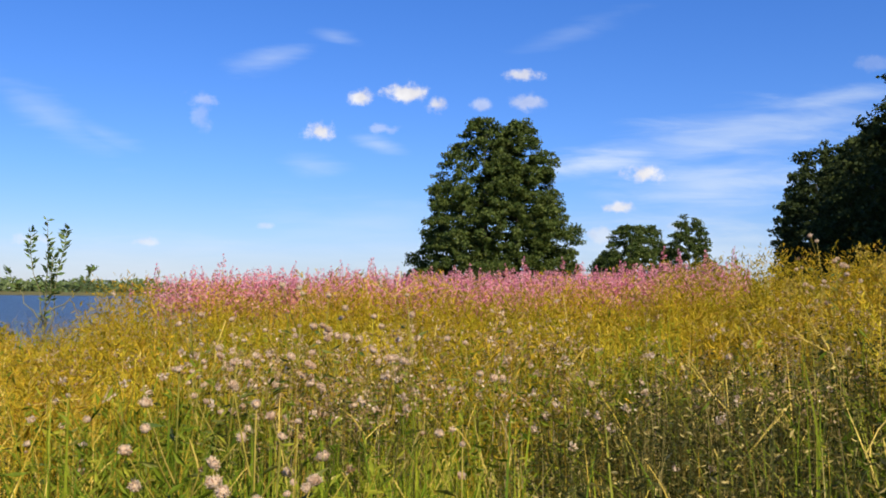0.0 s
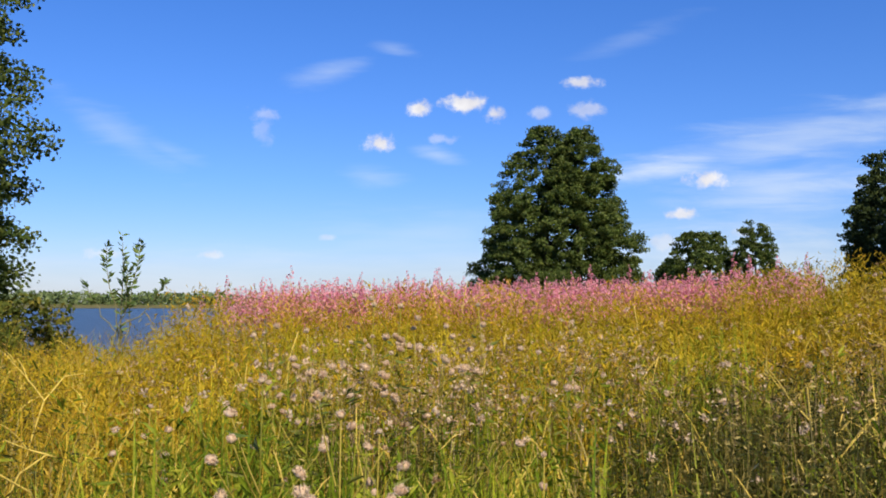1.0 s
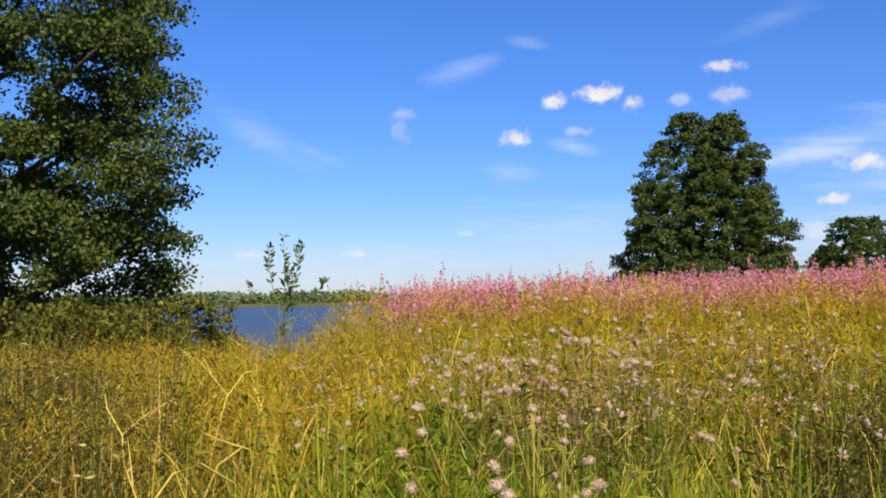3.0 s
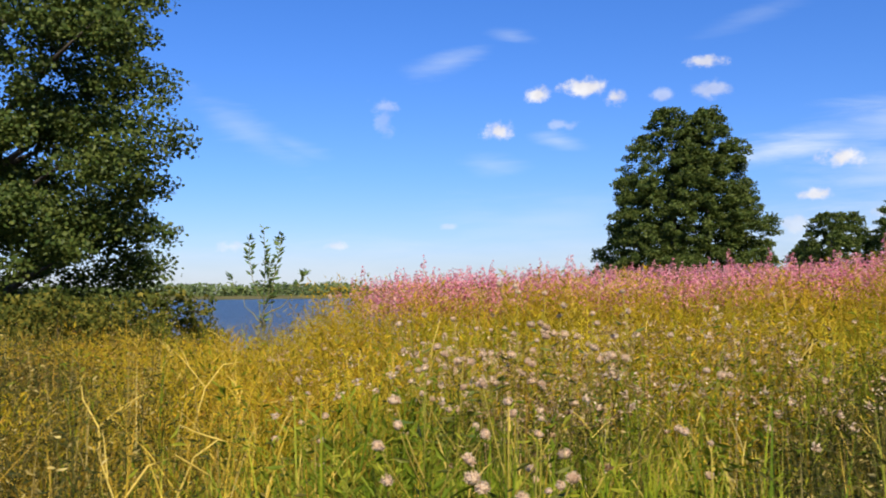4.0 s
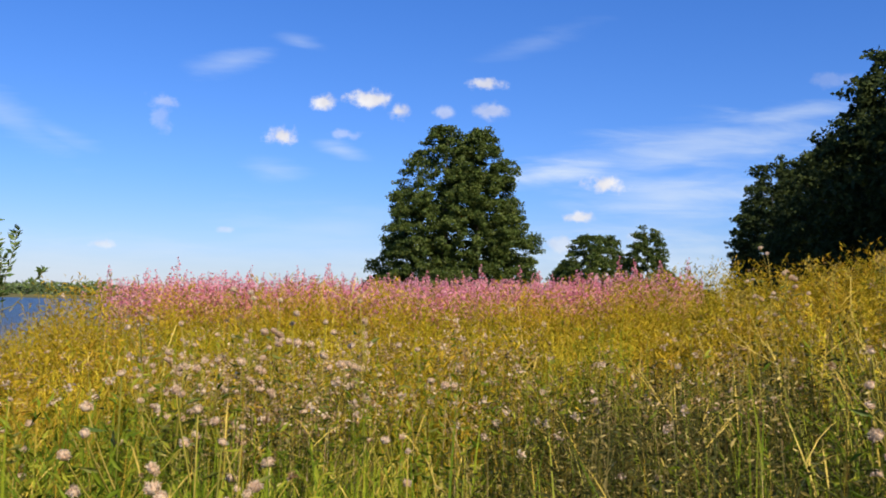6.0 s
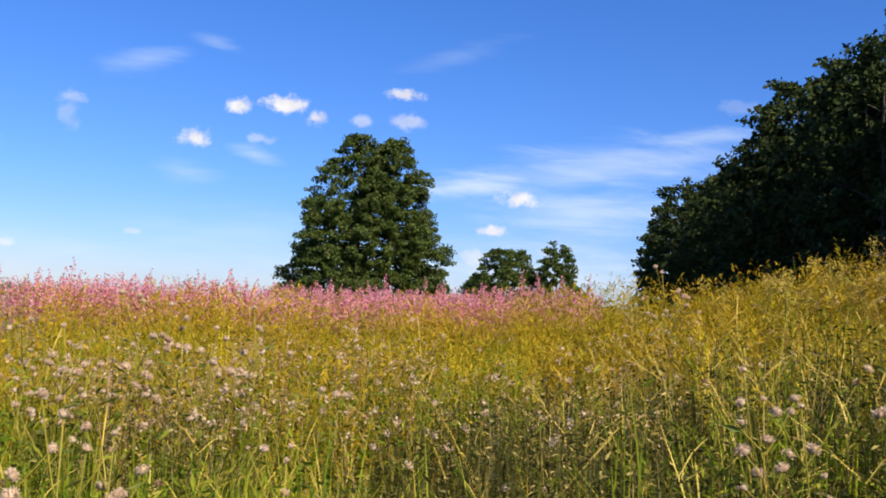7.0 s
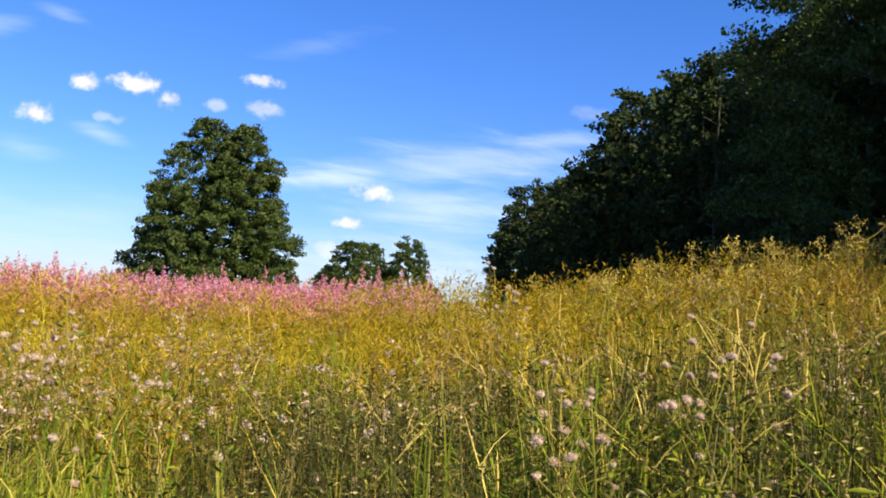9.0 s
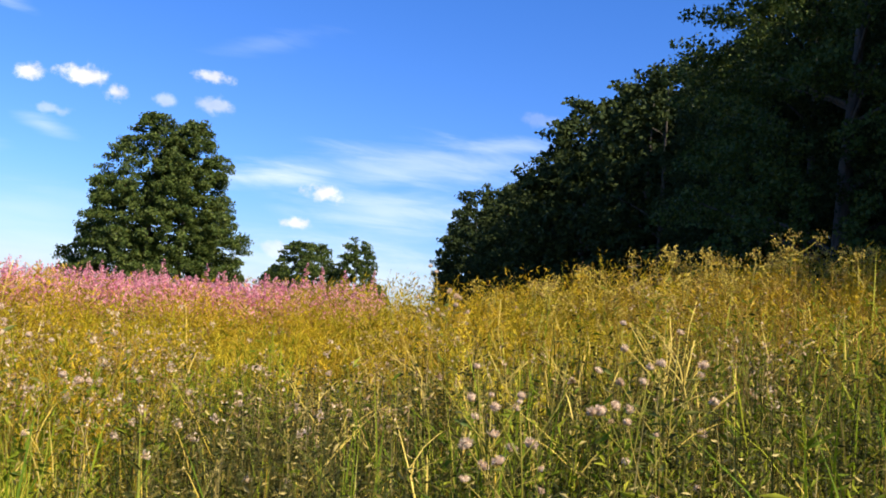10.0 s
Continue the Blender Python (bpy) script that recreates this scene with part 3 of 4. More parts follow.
k = len(p)
tall = np.clip(0.92 + r.normal(0, 0.13, k), 0.4, 1.2) + 0.10 * (p[:, 0] < -0.55 * p[:, 1])
lean, bow = r.uniform(0, 6.28, k), np.abs(r.normal(0.2, 0.2, k))
sv, sf = blades(p, tall, r.uniform(0.004, 0.008, k), lean, bow, 0.6)
own = np.repeat(np.arange(k), 9)
s = r.uniform(0.45, 1.0, len(own))
spin = r.uniform(0, 6.28, len(own))
tip = np.stack([np.cos(spin), np.sin(spin), r.uniform(-0.6, 1.0, len(own))], -1)
reach = (bow * tall)[own] * (0.4 * s + 0.6 * s * s)
mid = p[own] + np.stack([np.cos(lean[own]) * reach, np.sin(lean[own]) * reach, tall[own] * s * (1 - 0.25 * bow[own] * s)], -1)
lv, lf = leaves(mid + tip * 0.02, r.uniform(0.015, 0.038, len(own)), 0.3, point=tip)
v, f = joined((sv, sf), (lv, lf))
add_stuff("withered_shade_herbs", v, f, WITHER_SHADE, "withered brown and olive herbs, coloured dark in place of shade", "herbs")

# broad-leaved green herbs between
p, rad, side, r = field(3400, 1.9, 6.5, seed=111)
wave = tuft_height(p, 0.7, 21.0)
keep = wave + r.normal(0, 0.2, len(p)) + 0.30 * (side > 25) * (rad < 4.3) - 0.25 * (np.abs(side - 15) < 7) * (rad < 5) > 0.02
p = p[keep]
tall = np.clip(0.86 + r.normal(0, 0.14, len(p)), 0.4, 1.12)
own = np.repeat(np.arange(len(p)), 16)
s = r.uniform(0.4, 1.0, len(own))
spin = r.uniform(0, 6.28, len(own))
tip = np.stack([np.cos(spin), np.sin(spin), r.uniform(-0.2, 1.3, len(own))], -1)
lv, lf = leaves(p[own] + np.column_stack([np.zeros(len(own)), np.zeros(len(own)), tall[own] * s]) + tip * 0.05, r.uniform(0.03, 0.075, len(own)), 0.22, point=tip)
sv, sf = blades(p, tall, np.full(len(p), 0.005), r.uniform(0, 6.28, len(p)), np.full(len(p), 0.12))
v, f = joined((sv, sf), (lv, lf))
add_stuff("green_herbs", v, f, HERB, "leafy green herbs growing through the grass", "herbs")

# grass round about and behind
p, rad, side, r = field(38000, 0.8, 11, 54, 310, seed=102, power=1.4)
v, f = blades(p, r.uniform(0.3, 0.8, len(p)), r.uniform(0.006, 0.016, len(p)), r.uniform(0, 6.28, len(p)), np.abs(r.normal(0.25, 0.16, len(p))))
add_stuff("grass", v, f, GRASS, "green meadow grass in looser tufts", "grass")
p, rad, side, r = field(2600, 0.35, 1.7, -60, 60, seed=114)
v, f = blades(p, r.uniform(0.15, 0.45, len(p)), r.uniform(0.005, 0.012, len(p)), r.uniform(0, 6.28, len(p)), np.abs(r.normal(0.35, 0.2, len(p))))
add_stuff("trodden_grass", v, f, GRASS, "short trodden grass in the meadow", "grass")
p, rad, side, r = field(9000, 1.2, 11, 50, 316, seed=113, power=1.2)
v, f = blades(p, r.uniform(0.5, 1.0, len(p)), r.uniform(0.004, 0.009, len(p)), r.uniform(0, 6.28, len(p)), np.abs(r.normal(0.25, 0.22, len(p))))
add_stuff("dry_grass", v, f, STRAW, "loose straw-yellow stems in the grass", "grass")

# straw-coloured grass with seed heads
p, rad, side, r = field(40000, 1.8, 9.5, seed=103)
wave = tuft_height(p, 0.8, 9.0)
more = np.clip(0.25 + 1.3 * wave + 0.7 * (side < -18) * (rad > 3) + 0.45 * (side > 16) * (rad > 3.5), 0, 1)
middle = np.clip((side + 22) / 6, 0, 1) * np.clip((20 - side) / 6, 0, 1) * np.clip((5.0 - rad) / 0.8, 0, 1)
keep = r.uniform(0, 1, len(p)) < (0.25 + 0.75 * more) * (1 - 0.6 * middle) * (1 - 0.9 * np.clip((side - 5) / 9, 0, 1) * np.clip((5.3 - rad) / 0.8, 0, 1))
p, rad, side = p[keep], rad[keep], side[keep]
tall = np.clip(0.92 + r.normal(0, 0.15, len(p)), 0.45, 1.3) + 0.10 * (side < -20)
v, f = blades(p, tall, 0.003 + 0.007 * r.uniform(0, 1, len(p)) ** 3, r.uniform(0, 6.28, len(p)), np.abs(r.normal(0.26, 0.26, len(p))) + 0.55 * (side < -20) * r.uniform(0, 1, len(p)), 0.7)
add_stuff("dry_grass", v, f, STRAW, "ripe straw-yellow grass stems among the green", "grass")

# yellowing leafy weeds: many small leaves up the stems, thickest from the middle of the meadow on
p, rad, side, r = field(9600, 4.2, 8.6, seed=104, power=0.9)
wave = tuft_height(p, 0.55, 15.0)
clump = tuft_height(p, 1.7, 52.0)
keep = (clump + r.normal(0, 0.12, len(p)) > -0.16) & (r.uniform(0, 1, len(p)) > 0.95 * np.clip((side - 6) / 6, 0, 1) * np.clip((5.7 - rad) / 0.6, 0, 1))
p, rad, side, wave, clump = p[keep], rad[keep], side[keep], wave[keep], clump[keep]
tall = np.clip(0.90 + 0.20 * wave + 0.16 * clump + 0.142 * np.clip(rad - 4.5, 0, 2.8) * np.clip((side + 22.6) / 3, 0, 1) * np.clip((30 - side) / 14, 0.25, 1) + r.normal(0, 0.07, len(p)), 0.6, 1.42)
lean = r.uniform(0, 6.28, len(p))
bow = np.abs(r.normal(0.12, 0.08, len(p)))
sv, sf = blades(p, tall, np.full(len(p), 0.006), lean, bow)
own = np.repeat(np.arange(len(p)), 27)
s = r.uniform(0.45, 1.0, len(own))
mid = p[own] + np.stack([np.cos(lean[own]) * bow[own] * tall[own] * s * s, np.sin(lean[own]) * bow[own] * tall[own] * s * s, tall[own] * s * 0.98], -1)
spin = r.uniform(0, 6.28, len(own))
tip = np.stack([np.cos(spin), np.sin(spin), r.uniform(0.0, 1.6, len(own))], -1)
mid += tip * 0.04
lv, lf = leaves(mid, r.uniform(0.022, 0.065, len(own)), 0.16, point=tip)
v, f = joined((sv, sf), (lv, lf))
add_stuff("yellow_weeds", v, f, WEED, "thick stand of yellowing leafy weeds", "weeds")

# golden bushy weeds in soft clumps, a band of them in front of the fireweed
c, crad, cside, r = field(760, 4.3, 8.6, -42, 52, seed=121)
slope = (0.2 + 0.8 * np.clip((cside - 6) / 8, 0, 1) * np.clip((44 - cside) / 8, 0, 1)) * np.clip((crad - 4.5 - 0.09 * np.clip(26 - cside, 0, 12)) / 0.6, 0.04, 1)
band = np.clip((cside + 22) / 4, 0, 1) * np.clip((24 - cside) / 5, 0, 1) * np.clip((crad - 6.3) / 0.7, 0, 1)
west = 0.7 * np.clip((-cside - 22) / 4, 0, 1) * np.clip((cside + 38) / 3, 0, 1) * np.clip((7.4 - crad) / 0.5, 0, 1)
keep = r.uniform(0, 1, len(c)) < np.maximum(np.maximum(0.75 * slope, 0.9 * band), west)
c, crad, cside = c[keep], crad[keep], cside[keep]
own = np.repeat(np.arange(len(c)), 22)
k = len(own)
lean, bow = r.uniform(0, 6.28, k), np.abs(r.normal(0.22, 0.16, k))
p = c[own] + np.column_stack([r.normal(0, 0.07, k), r.normal(0, 0.07, k), np.zeros(k)])
p[:, 2] = land(p[:, 0], p[:, 1])
tall = (0.98 + 0.085 * np.clip(crad - 5, 0, 3) * np.clip((30 - cside) / 12, 0.15, 1) + 0.03 * np.clip((crad - 7.4) / 0.6, 0, 1) * np.clip((cside + 17) / 4, 0, 1) * (cside < 19) + r.normal(0, 0.05, len(c)))[own] * r.uniform(0.72, 1.0, k)
sv, sf = blades(p, tall, np.full(k, 0.006), lean, bow, 0.6)
own = np.repeat(np.arange(k), 22)
s = 1 - 0.5 * r.uniform(0, 1, len(own)) ** 1.3
reach = (bow * tall)[own] * (0.4 * s + 0.6 * s * s)
spin = r.uniform(0, 6.28, len(own))
tip = np.stack([np.cos(spin), np.sin(spin), r.uniform(-0.2, 1.2, len(own))], -1)
mid = p[own] + np.stack([np.cos(lean[own]) * reach, np.sin(lean[own]) * reach, tall[own] * s * (1 - 0.25 * bow[own] * s)], -1)
lv, lf = leaves(mid + tip * 0.025, r.uniform(0.012, 0.030, len(own)), 0.26, point=tip)
v, f = joined((sv, sf), (lv, lf))
add_stuff("golden_weeds", v, f, GOLD, "golden yellow bushy weeds in loose clumps", "weeds")


# ---- thistles gone to seed ----
def ball_of_down(size, seed, spikes=150):
    """A tuft of thistle down: fine hairs round a soft heart."""
    r = np.random.default_rng(seed)
    d = r.normal(size=(spikes, 3))
    d[:, 2] = np.abs(d[:, 2]) * 0.9 - 0.25
    d /= np.linalg.norm(d, axis=1, keepdims=True)
    hv, hf = leaves(d * size * 0.27, size * r.uniform(0.35, 0.72, spikes), 0.24 if spikes > 40 else 0.5, point=d + r.normal(0, 0.25, (spikes, 3)))
    heart = bmesh.new()
    bmesh.ops.create_icosphere(heart, subdivisions=2, radius=size * 0.40)
    for v in heart.verts:
        v.co *= 1 + 0.16 * noise.noise(v.co * (2.2 / size) + Vector((seed, 0, 0)))
        v.co.z *= 0.85
    heart.verts.index_update()
    cv = np.array([v.co[:] for v in heart.verts])
    cf = np.array([[v.index for v in f.verts] for f in heart.faces])
    heart.free()
    return joined((hv, hf), (cv, [cf])) if spikes > 40 else (hv, hf)


HEADS = [mesh_from("seed_head", *ball_of_down(s, 200 + k), DOWN) for k, s in enumerate((0.023, 0.029, 0.037))]
BROWN_HEADS = [mesh_from("bud", *ball_of_down(s, 220 + k, 26), BROWN) for k, s in enumerate((0.018, 0.022))]


def thistle(seed, tall):
    r = np.random.default_rng(seed)
    t = empty("thistle", 0, 0, 0, "creeping thistle gone to seed with pale pinkish down", "thistle", "thistles in the meadow")
    top = np.array([r.normal(0, 0.05), r.normal(0, 0.05), tall])
    main = bend((0, 0, -0.05), top, 0.0, 6)
    main[1:-1, :2] += r.normal(0, 0.012, (4, 2))
    lines, ends = [(main, np.linspace(0.0036, 0.0018, 6))], [top]
    for k in range(6):
        s = r.uniform(0.62, 0.93)
        foot = main[0] + (main[-1] - main[0]) * s
        a = r.uniform(0, 6.28)
        end = foot + np.array([math.cos(a) * r.uniform(0.05, 0.15), math.sin(a) * r.uniform(0.05, 0.15), r.uniform(0.08, 0.20)])
        lines.append((bend(foot, end, -0.01, 4), np.linspace(0.0023, 0.0013, 4)))
        ends.append(end)
    part("stem", mesh_from("stem", *tubes(lines, 4), STEM), t)
    k = 24
    s = r.uniform(0.15, 0.9, k)
    a = r.uniform(0, 6.28, k)
    tip = np.stack([np.cos(a), np.sin(a), r.uniform(-0.2, 0.6, k)], -1)
    mid = main[0] + (main[-1] - main[0]) * s[:, None] + tip * 0.055
    part("foliage", mesh_from("foliage", *leaves(mid, r.uniform(0.045, 0.085, k), 0.22, point=tip), THISTLE_LEAF), t, "narrow prickly leaves")
    for n, end in enumerate(ends):
        whole = n < 5 or r.uniform() < 0.4
        head = part("seed_head" if whole else "bud", HEADS[r.integers(3)] if whole else BROWN_HEADS[r.integers(2)], t)
        w = r.uniform(0.55, 1.12)
        head.matrix_basis = pose(*end, r.uniform(-35, 35), r.uniform(-35, 35), r.uniform(0, 360)) @ Matrix.Diagonal((w * r.uniform(0.85, 1.25), w * r.uniform(0.85, 1.15), w * r.uniform(0.9, 1.1), 1))
    return t


thistle_kinds = [thistle(300 + k, h) for k, h in enumerate((1.02, 1.10, 0.96, 1.16))]
tr = random.Random(12)
spots = [(a, q, 0.0) for a, q in ((-11.4, 2.05), (-12.2, 2.15), (-10.8, 2.0), (-13.5, 2.4), (-14.5, 3.7), (-15.2, 3.9), (-13.6, 4.7), (-16.5, 2.7), (-9.5, 2.7), (1.5, 2.6), (29.6, 2.9), (31.2, 3.1), (32.6, 2.8),
                                  (34.4, 3.0), (36.6, 2.9), (37.6, 3.3), (35.6, 3.6), (22.0, 6.3),
                                  (-9.2, 4.3), (-9.8, 4.4), (-8.7, 4.5), (-10.3, 4.1), (-6.5, 4.2), (-6.0, 4.3), (-2.5, 4.6), (-1.8, 4.7))]
spots += [(21.2, 6.5, 0.0), (22.6, 6.4, 0.0), (23.3, 6.6, 0.0), (21.8, 6.8, 0.0)]
while len(spots) < 46:
    a, q = (tr.gauss(-6, 8), tr.uniform(3.9, 6.2)) if tr.random() < 0.75 else (tr.uniform(-32, 40), tr.uniform(2.6, 5.5))
    spots.append((a, q, tr.uniform(-0.14, 0.04)))
for k, (a, q, up) in enumerate(spots):
    x, y = at(a, q)
    size = tr.uniform(1.04, 1.16) if up == 0 else tr.uniform(0.92, 1.06)
    if a > 18 and q < 6:
        size *= 0.92
    m = pose(x, y, float(land(x, y)) + min(0, up), tr.uniform(-7, 7), tr.uniform(-7, 7), tr.uniform(0, 360)) @ Matrix.Scale(size, 4)
    if k < 4:
        thistle_kinds[k].matrix_basis = m
    else:
        copy_thing(thistle_kinds[tr.randrange(4)], m)

# brown and tan seed heads in patches through the middle of the meadow
p, rad, side, r = field(7000, 3.6, 7.0, -24, 46, seed=105)
wave = tuft_height(p, 1.25, 31.0)
keep = wave + r.normal(0, 0.12, len(p)) > 0.20 - 0.20 * (np.abs(side + 1) < 9) * (rad > 4.2) * (rad < 6.4)
keep &= r.uniform(0, 1, len(p)) > 0.35 + 0.4 * np.clip((side - 7) / 7, 0, 1)
p = p[keep]
tall = np.clip(0.98 + r.normal(0, 0.09, len(p)), 0.6, 1.2)
sv, sf = blades(p, tall, np.full(len(p), 0.004), r.uniform(0, 6.28, len(p)), np.full(len(p), 0.04))
own = np.repeat(np.arange(len(p)), 16)
tuft = r.integers(0, 3, len(own))
swing = np.stack([np.cos(tuft * 2.1 + own), np.sin(tuft * 2.1 + own), 0.8 * np.sin(tuft * 1.7 + own * 0.7)], -1) * 0.035
mid = p[own] + np.column_stack([np.zeros(len(own)), np.zeros(len(own)), tall[own]]) + swing + r.normal(size=(len(own), 3)) * 0.009
lv, lf = leaves(mid, r.uniform(0.010, 0.022, len(own)), 0.5)
v, f = joined((sv, sf), (lv, lf))
add_stuff("brown_weeds", v, f, BROWN, "withered weeds with tan and brown seed heads", "weeds")

# rusty withered weeds over the slope towards the wood, and a few by the lake
p, rad, side, r = field(5200, 4.2, 7.6, -42, 52, seed=141)
wave = tuft_height(p, 0.9, 77.0)
thick = np.maximum(0.25 * np.clip((side - 18) / 8, 0, 1) + 0.6 * np.clip((side - 32) / 8, 0, 1), 0.45 * np.clip((-side - 26) / 5, 0, 1)) + 0.05
keep = r.uniform(0, 1, len(p)) < thick * (0.7 + 1.4 * wave)
p, rad = p[keep], rad[keep]
k = len(p)
tall = np.clip(0.92 + 0.05 * np.clip(rad - 5, 0, 2) + r.normal(0, 0.09, k), 0.6, 1.2)
lean, bow = r.uniform(0, 6.28, k), np.abs(r.normal(0.15, 0.12, k))
sv, sf = blades(p, tall, r.uniform(0.005, 0.008, k), lean, bow, 0.6)
own = np.repeat(np.arange(k), 24)
s = 1 - 0.5 * r.uniform(0, 1, len(own)) ** 1.2
reach = (bow * tall)[own] * (0.4 * s + 0.6 * s * s)
spin = r.uniform(0, 6.28, len(own))
tip = np.stack([np.cos(spin), np.sin(spin), r.uniform(-0.3, 1.2, len(own))], -1)
mid = p[own] + np.stack([np.cos(lean[own]) * reach, np.sin(lean[own]) * reach, tall[own] * s * (1 - 0.25 * bow[own] * s)], -1)
lv, lf = leaves(mid + tip * 0.025, r.uniform(0.014, 0.034, len(own)), 0.3, point=tip)
v, f = joined((sv, sf), (lv, lf))
add_stuff("rusty_weeds", v, f, RUST, "withered rust-brown weeds standing on the slope", "weeds")

# loose tufts of down further off
p, rad, side, r = field(190, 3.4, 6.6, -24, 20, seed=106)
wave = tuft_height(p, 0.8, 4.0)
keep = wave + r.normal(0, 0.18, len(p)) + 0.12 * (np.abs(side + 4) < 16) > 0.08
p = p[keep]
mid = p + np.column_stack([np.zeros(len(p)), np.zeros(len(p)), 1.0 + r.normal(0, 0.09, len(p))])
own = np.repeat(np.arange(len(p)), 24)
lv, lf = leaves(mid[own] + r.normal(size=(len(own), 3)) * 0.008, r.uniform(0.012, 0.022, len(own)), 0.6)
add_stuff("thistle_down", lv, lf, DOWN, "pale tufts of thistle down caught among the weeds", "thistle down")


# ---- fireweed ----
def spike_points(tall, seed, count):
    """Petals round the top of a stem: wide below, pointed above."""
    r = np.random.default_rng(seed)
    s = r.uniform(0, 1, count) ** 0.85
    a = r.uniform(0, 6.28, count)
    out = (0.038 * (1 - s) ** 0.8 + 0.006)
    mid = np.stack([np.cos(a) * out, np.sin(a) * out, tall - 0.30 + 0.34 * s], -1)
    tip = np.stack([np.cos(a), np.sin(a), r.uniform(-0.4, 0.6, count)], -1)
    return mid, tip, 0.040 * (1 - 0.6 * s) * r.uniform(0.7, 1.2, count)


def fireweed(seed, tall):
    r = np.random.default_rng(seed)
    t = empty("fireweed", 0, 0, 0, "tall fireweed with a pointed spike of pink flowers", "fireweed", "fireweed along the rise")
    main = bend((0, 0, -0.05), (0, 0, tall), 0, 5)
    part("stem", mesh_from("stem", *tubes([(main, np.linspace(0.005, 0.0018, 5))], 4), POD), t, "reddish stem")
    k = 34
    s = r.uniform(0.20, 0.62, k)
    a = r.uniform(0, 6.28, k)
    tip = np.stack([np.cos(a), np.sin(a), r.uniform(-0.3, 0.5, k)], -1)
    part("foliage", mesh_from("foliage", *leaves(np.column_stack([np.zeros(k), np.zeros(k), s * tall]) + tip * 0.05, r.uniform(0.08, 0.13, k), 0.16, point=tip), WEED), t, "narrow yellowing leaves")
    mid, tip, size = spike_points(tall, seed + 5, 64)
    part("flower_spike", mesh_from("flower_spike", *leaves(mid, size, 0.75, point=tip), PINK), t, "pink flower spike")
    k = 18
    a = r.uniform(0, 6.28, k)
    tip = np.stack([np.cos(a) * 0.7, np.sin(a) * 0.7, np.full(k, 0.8)], -1)
    part("seed_pod", mesh_from("seed_pod", *leaves(np.column_stack([np.zeros(k), np.zeros(k), tall - 0.29 - r.uniform(0, 0.2, k)]) + tip * 0.035, r.uniform(0.06, 0.09, k), 0.07, point=tip), POD), t, "thin red seed pods")
    return t


weed_kinds = [fireweed(400 + k, h) for k, h in enumerate((1.38, 1.43, 1.34, 1.46))]
placed = 0
for k in range(230):
    a = tr.uniform(-22, 17.6)
    q = tr.uniform(8.3, 10.8)
    if tr.random() < (-14.5 - a) / 4:
        continue
    x, y = at(a, q)
    m = pose(x, y, float(land(x, y)), tr.uniform(-5, 5), tr.uniform(-5, 5), tr.uniform(0, 360)) @ Matrix.Scale((tr.uniform(0.94, 1.01) if tr.random() < 0.8 else tr.uniform(1.02, 1.10)) - 0.010 * max(0, a - 11), 4)
    if placed < 4:
        weed_kinds[placed].matrix_basis = m
    else:
        copy_thing(weed_kinds[tr.randrange(4)], m)
    placed += 1

# the rest of the stand behind and between
p, rad, side, r = field(1450, 8.4, 11.6, -22.5, 17.8, seed=107)
keep = r.uniform(0, 1, len(p)) > (-14.5 - side) / 4.5
p, side = p[keep], side[keep]
tall = np.clip(1.38 + r.normal(0, 0.035, len(p)), 1.22, 1.5) - 0.014 * np.clip(side - 11, 0, 8)
own = np.repeat(np.arange(len(p)), 46)
s = r.uniform(0, 1, len(own)) ** 0.85
a = r.uniform(0, 6.28, len(own))
out = 0.038 * (1 - s) ** 0.8 + 0.006
mid = p[own] + np.stack([np.cos(a) * out, np.sin(a) * out, tall[own] - 0.30 + 0.34 * s], -1)
lv, lf = leaves(mid, 0.042 * (1 - 0.6 * s) * r.uniform(0.7, 1.2, len(own)), 0.75)
sv, sf = blades(p, tall, np.full(len(p), 0.008), r.uniform(0, 6.28, len(p)), np.full(len(p), 0.02))
add_stuff("fireweed_stand", lv, lf, PINK, "dense stand of pink fireweed spikes", "fireweed")
add_stuff("fireweed_stems", sv, sf, POD, "reddish fireweed stems standing close together", "fireweed")


# ---- tansy and other stiff herbs on the slope ----
def cluster(seed, size, count):
    r = np.random.default_rng(seed)
    mid = np.column_stack([r.normal(0, size * 0.45, count), r.normal(0, size * 0.45, count), r.normal(0, size * 0.42, count)])
    return leaves(mid, r.uniform(0.011, 0.022, count), 0.7)


CLUSTERS = [mesh_from("flower_head", *cluster(500 + k, 0.052, 54), TANSY) for k in range(3)]


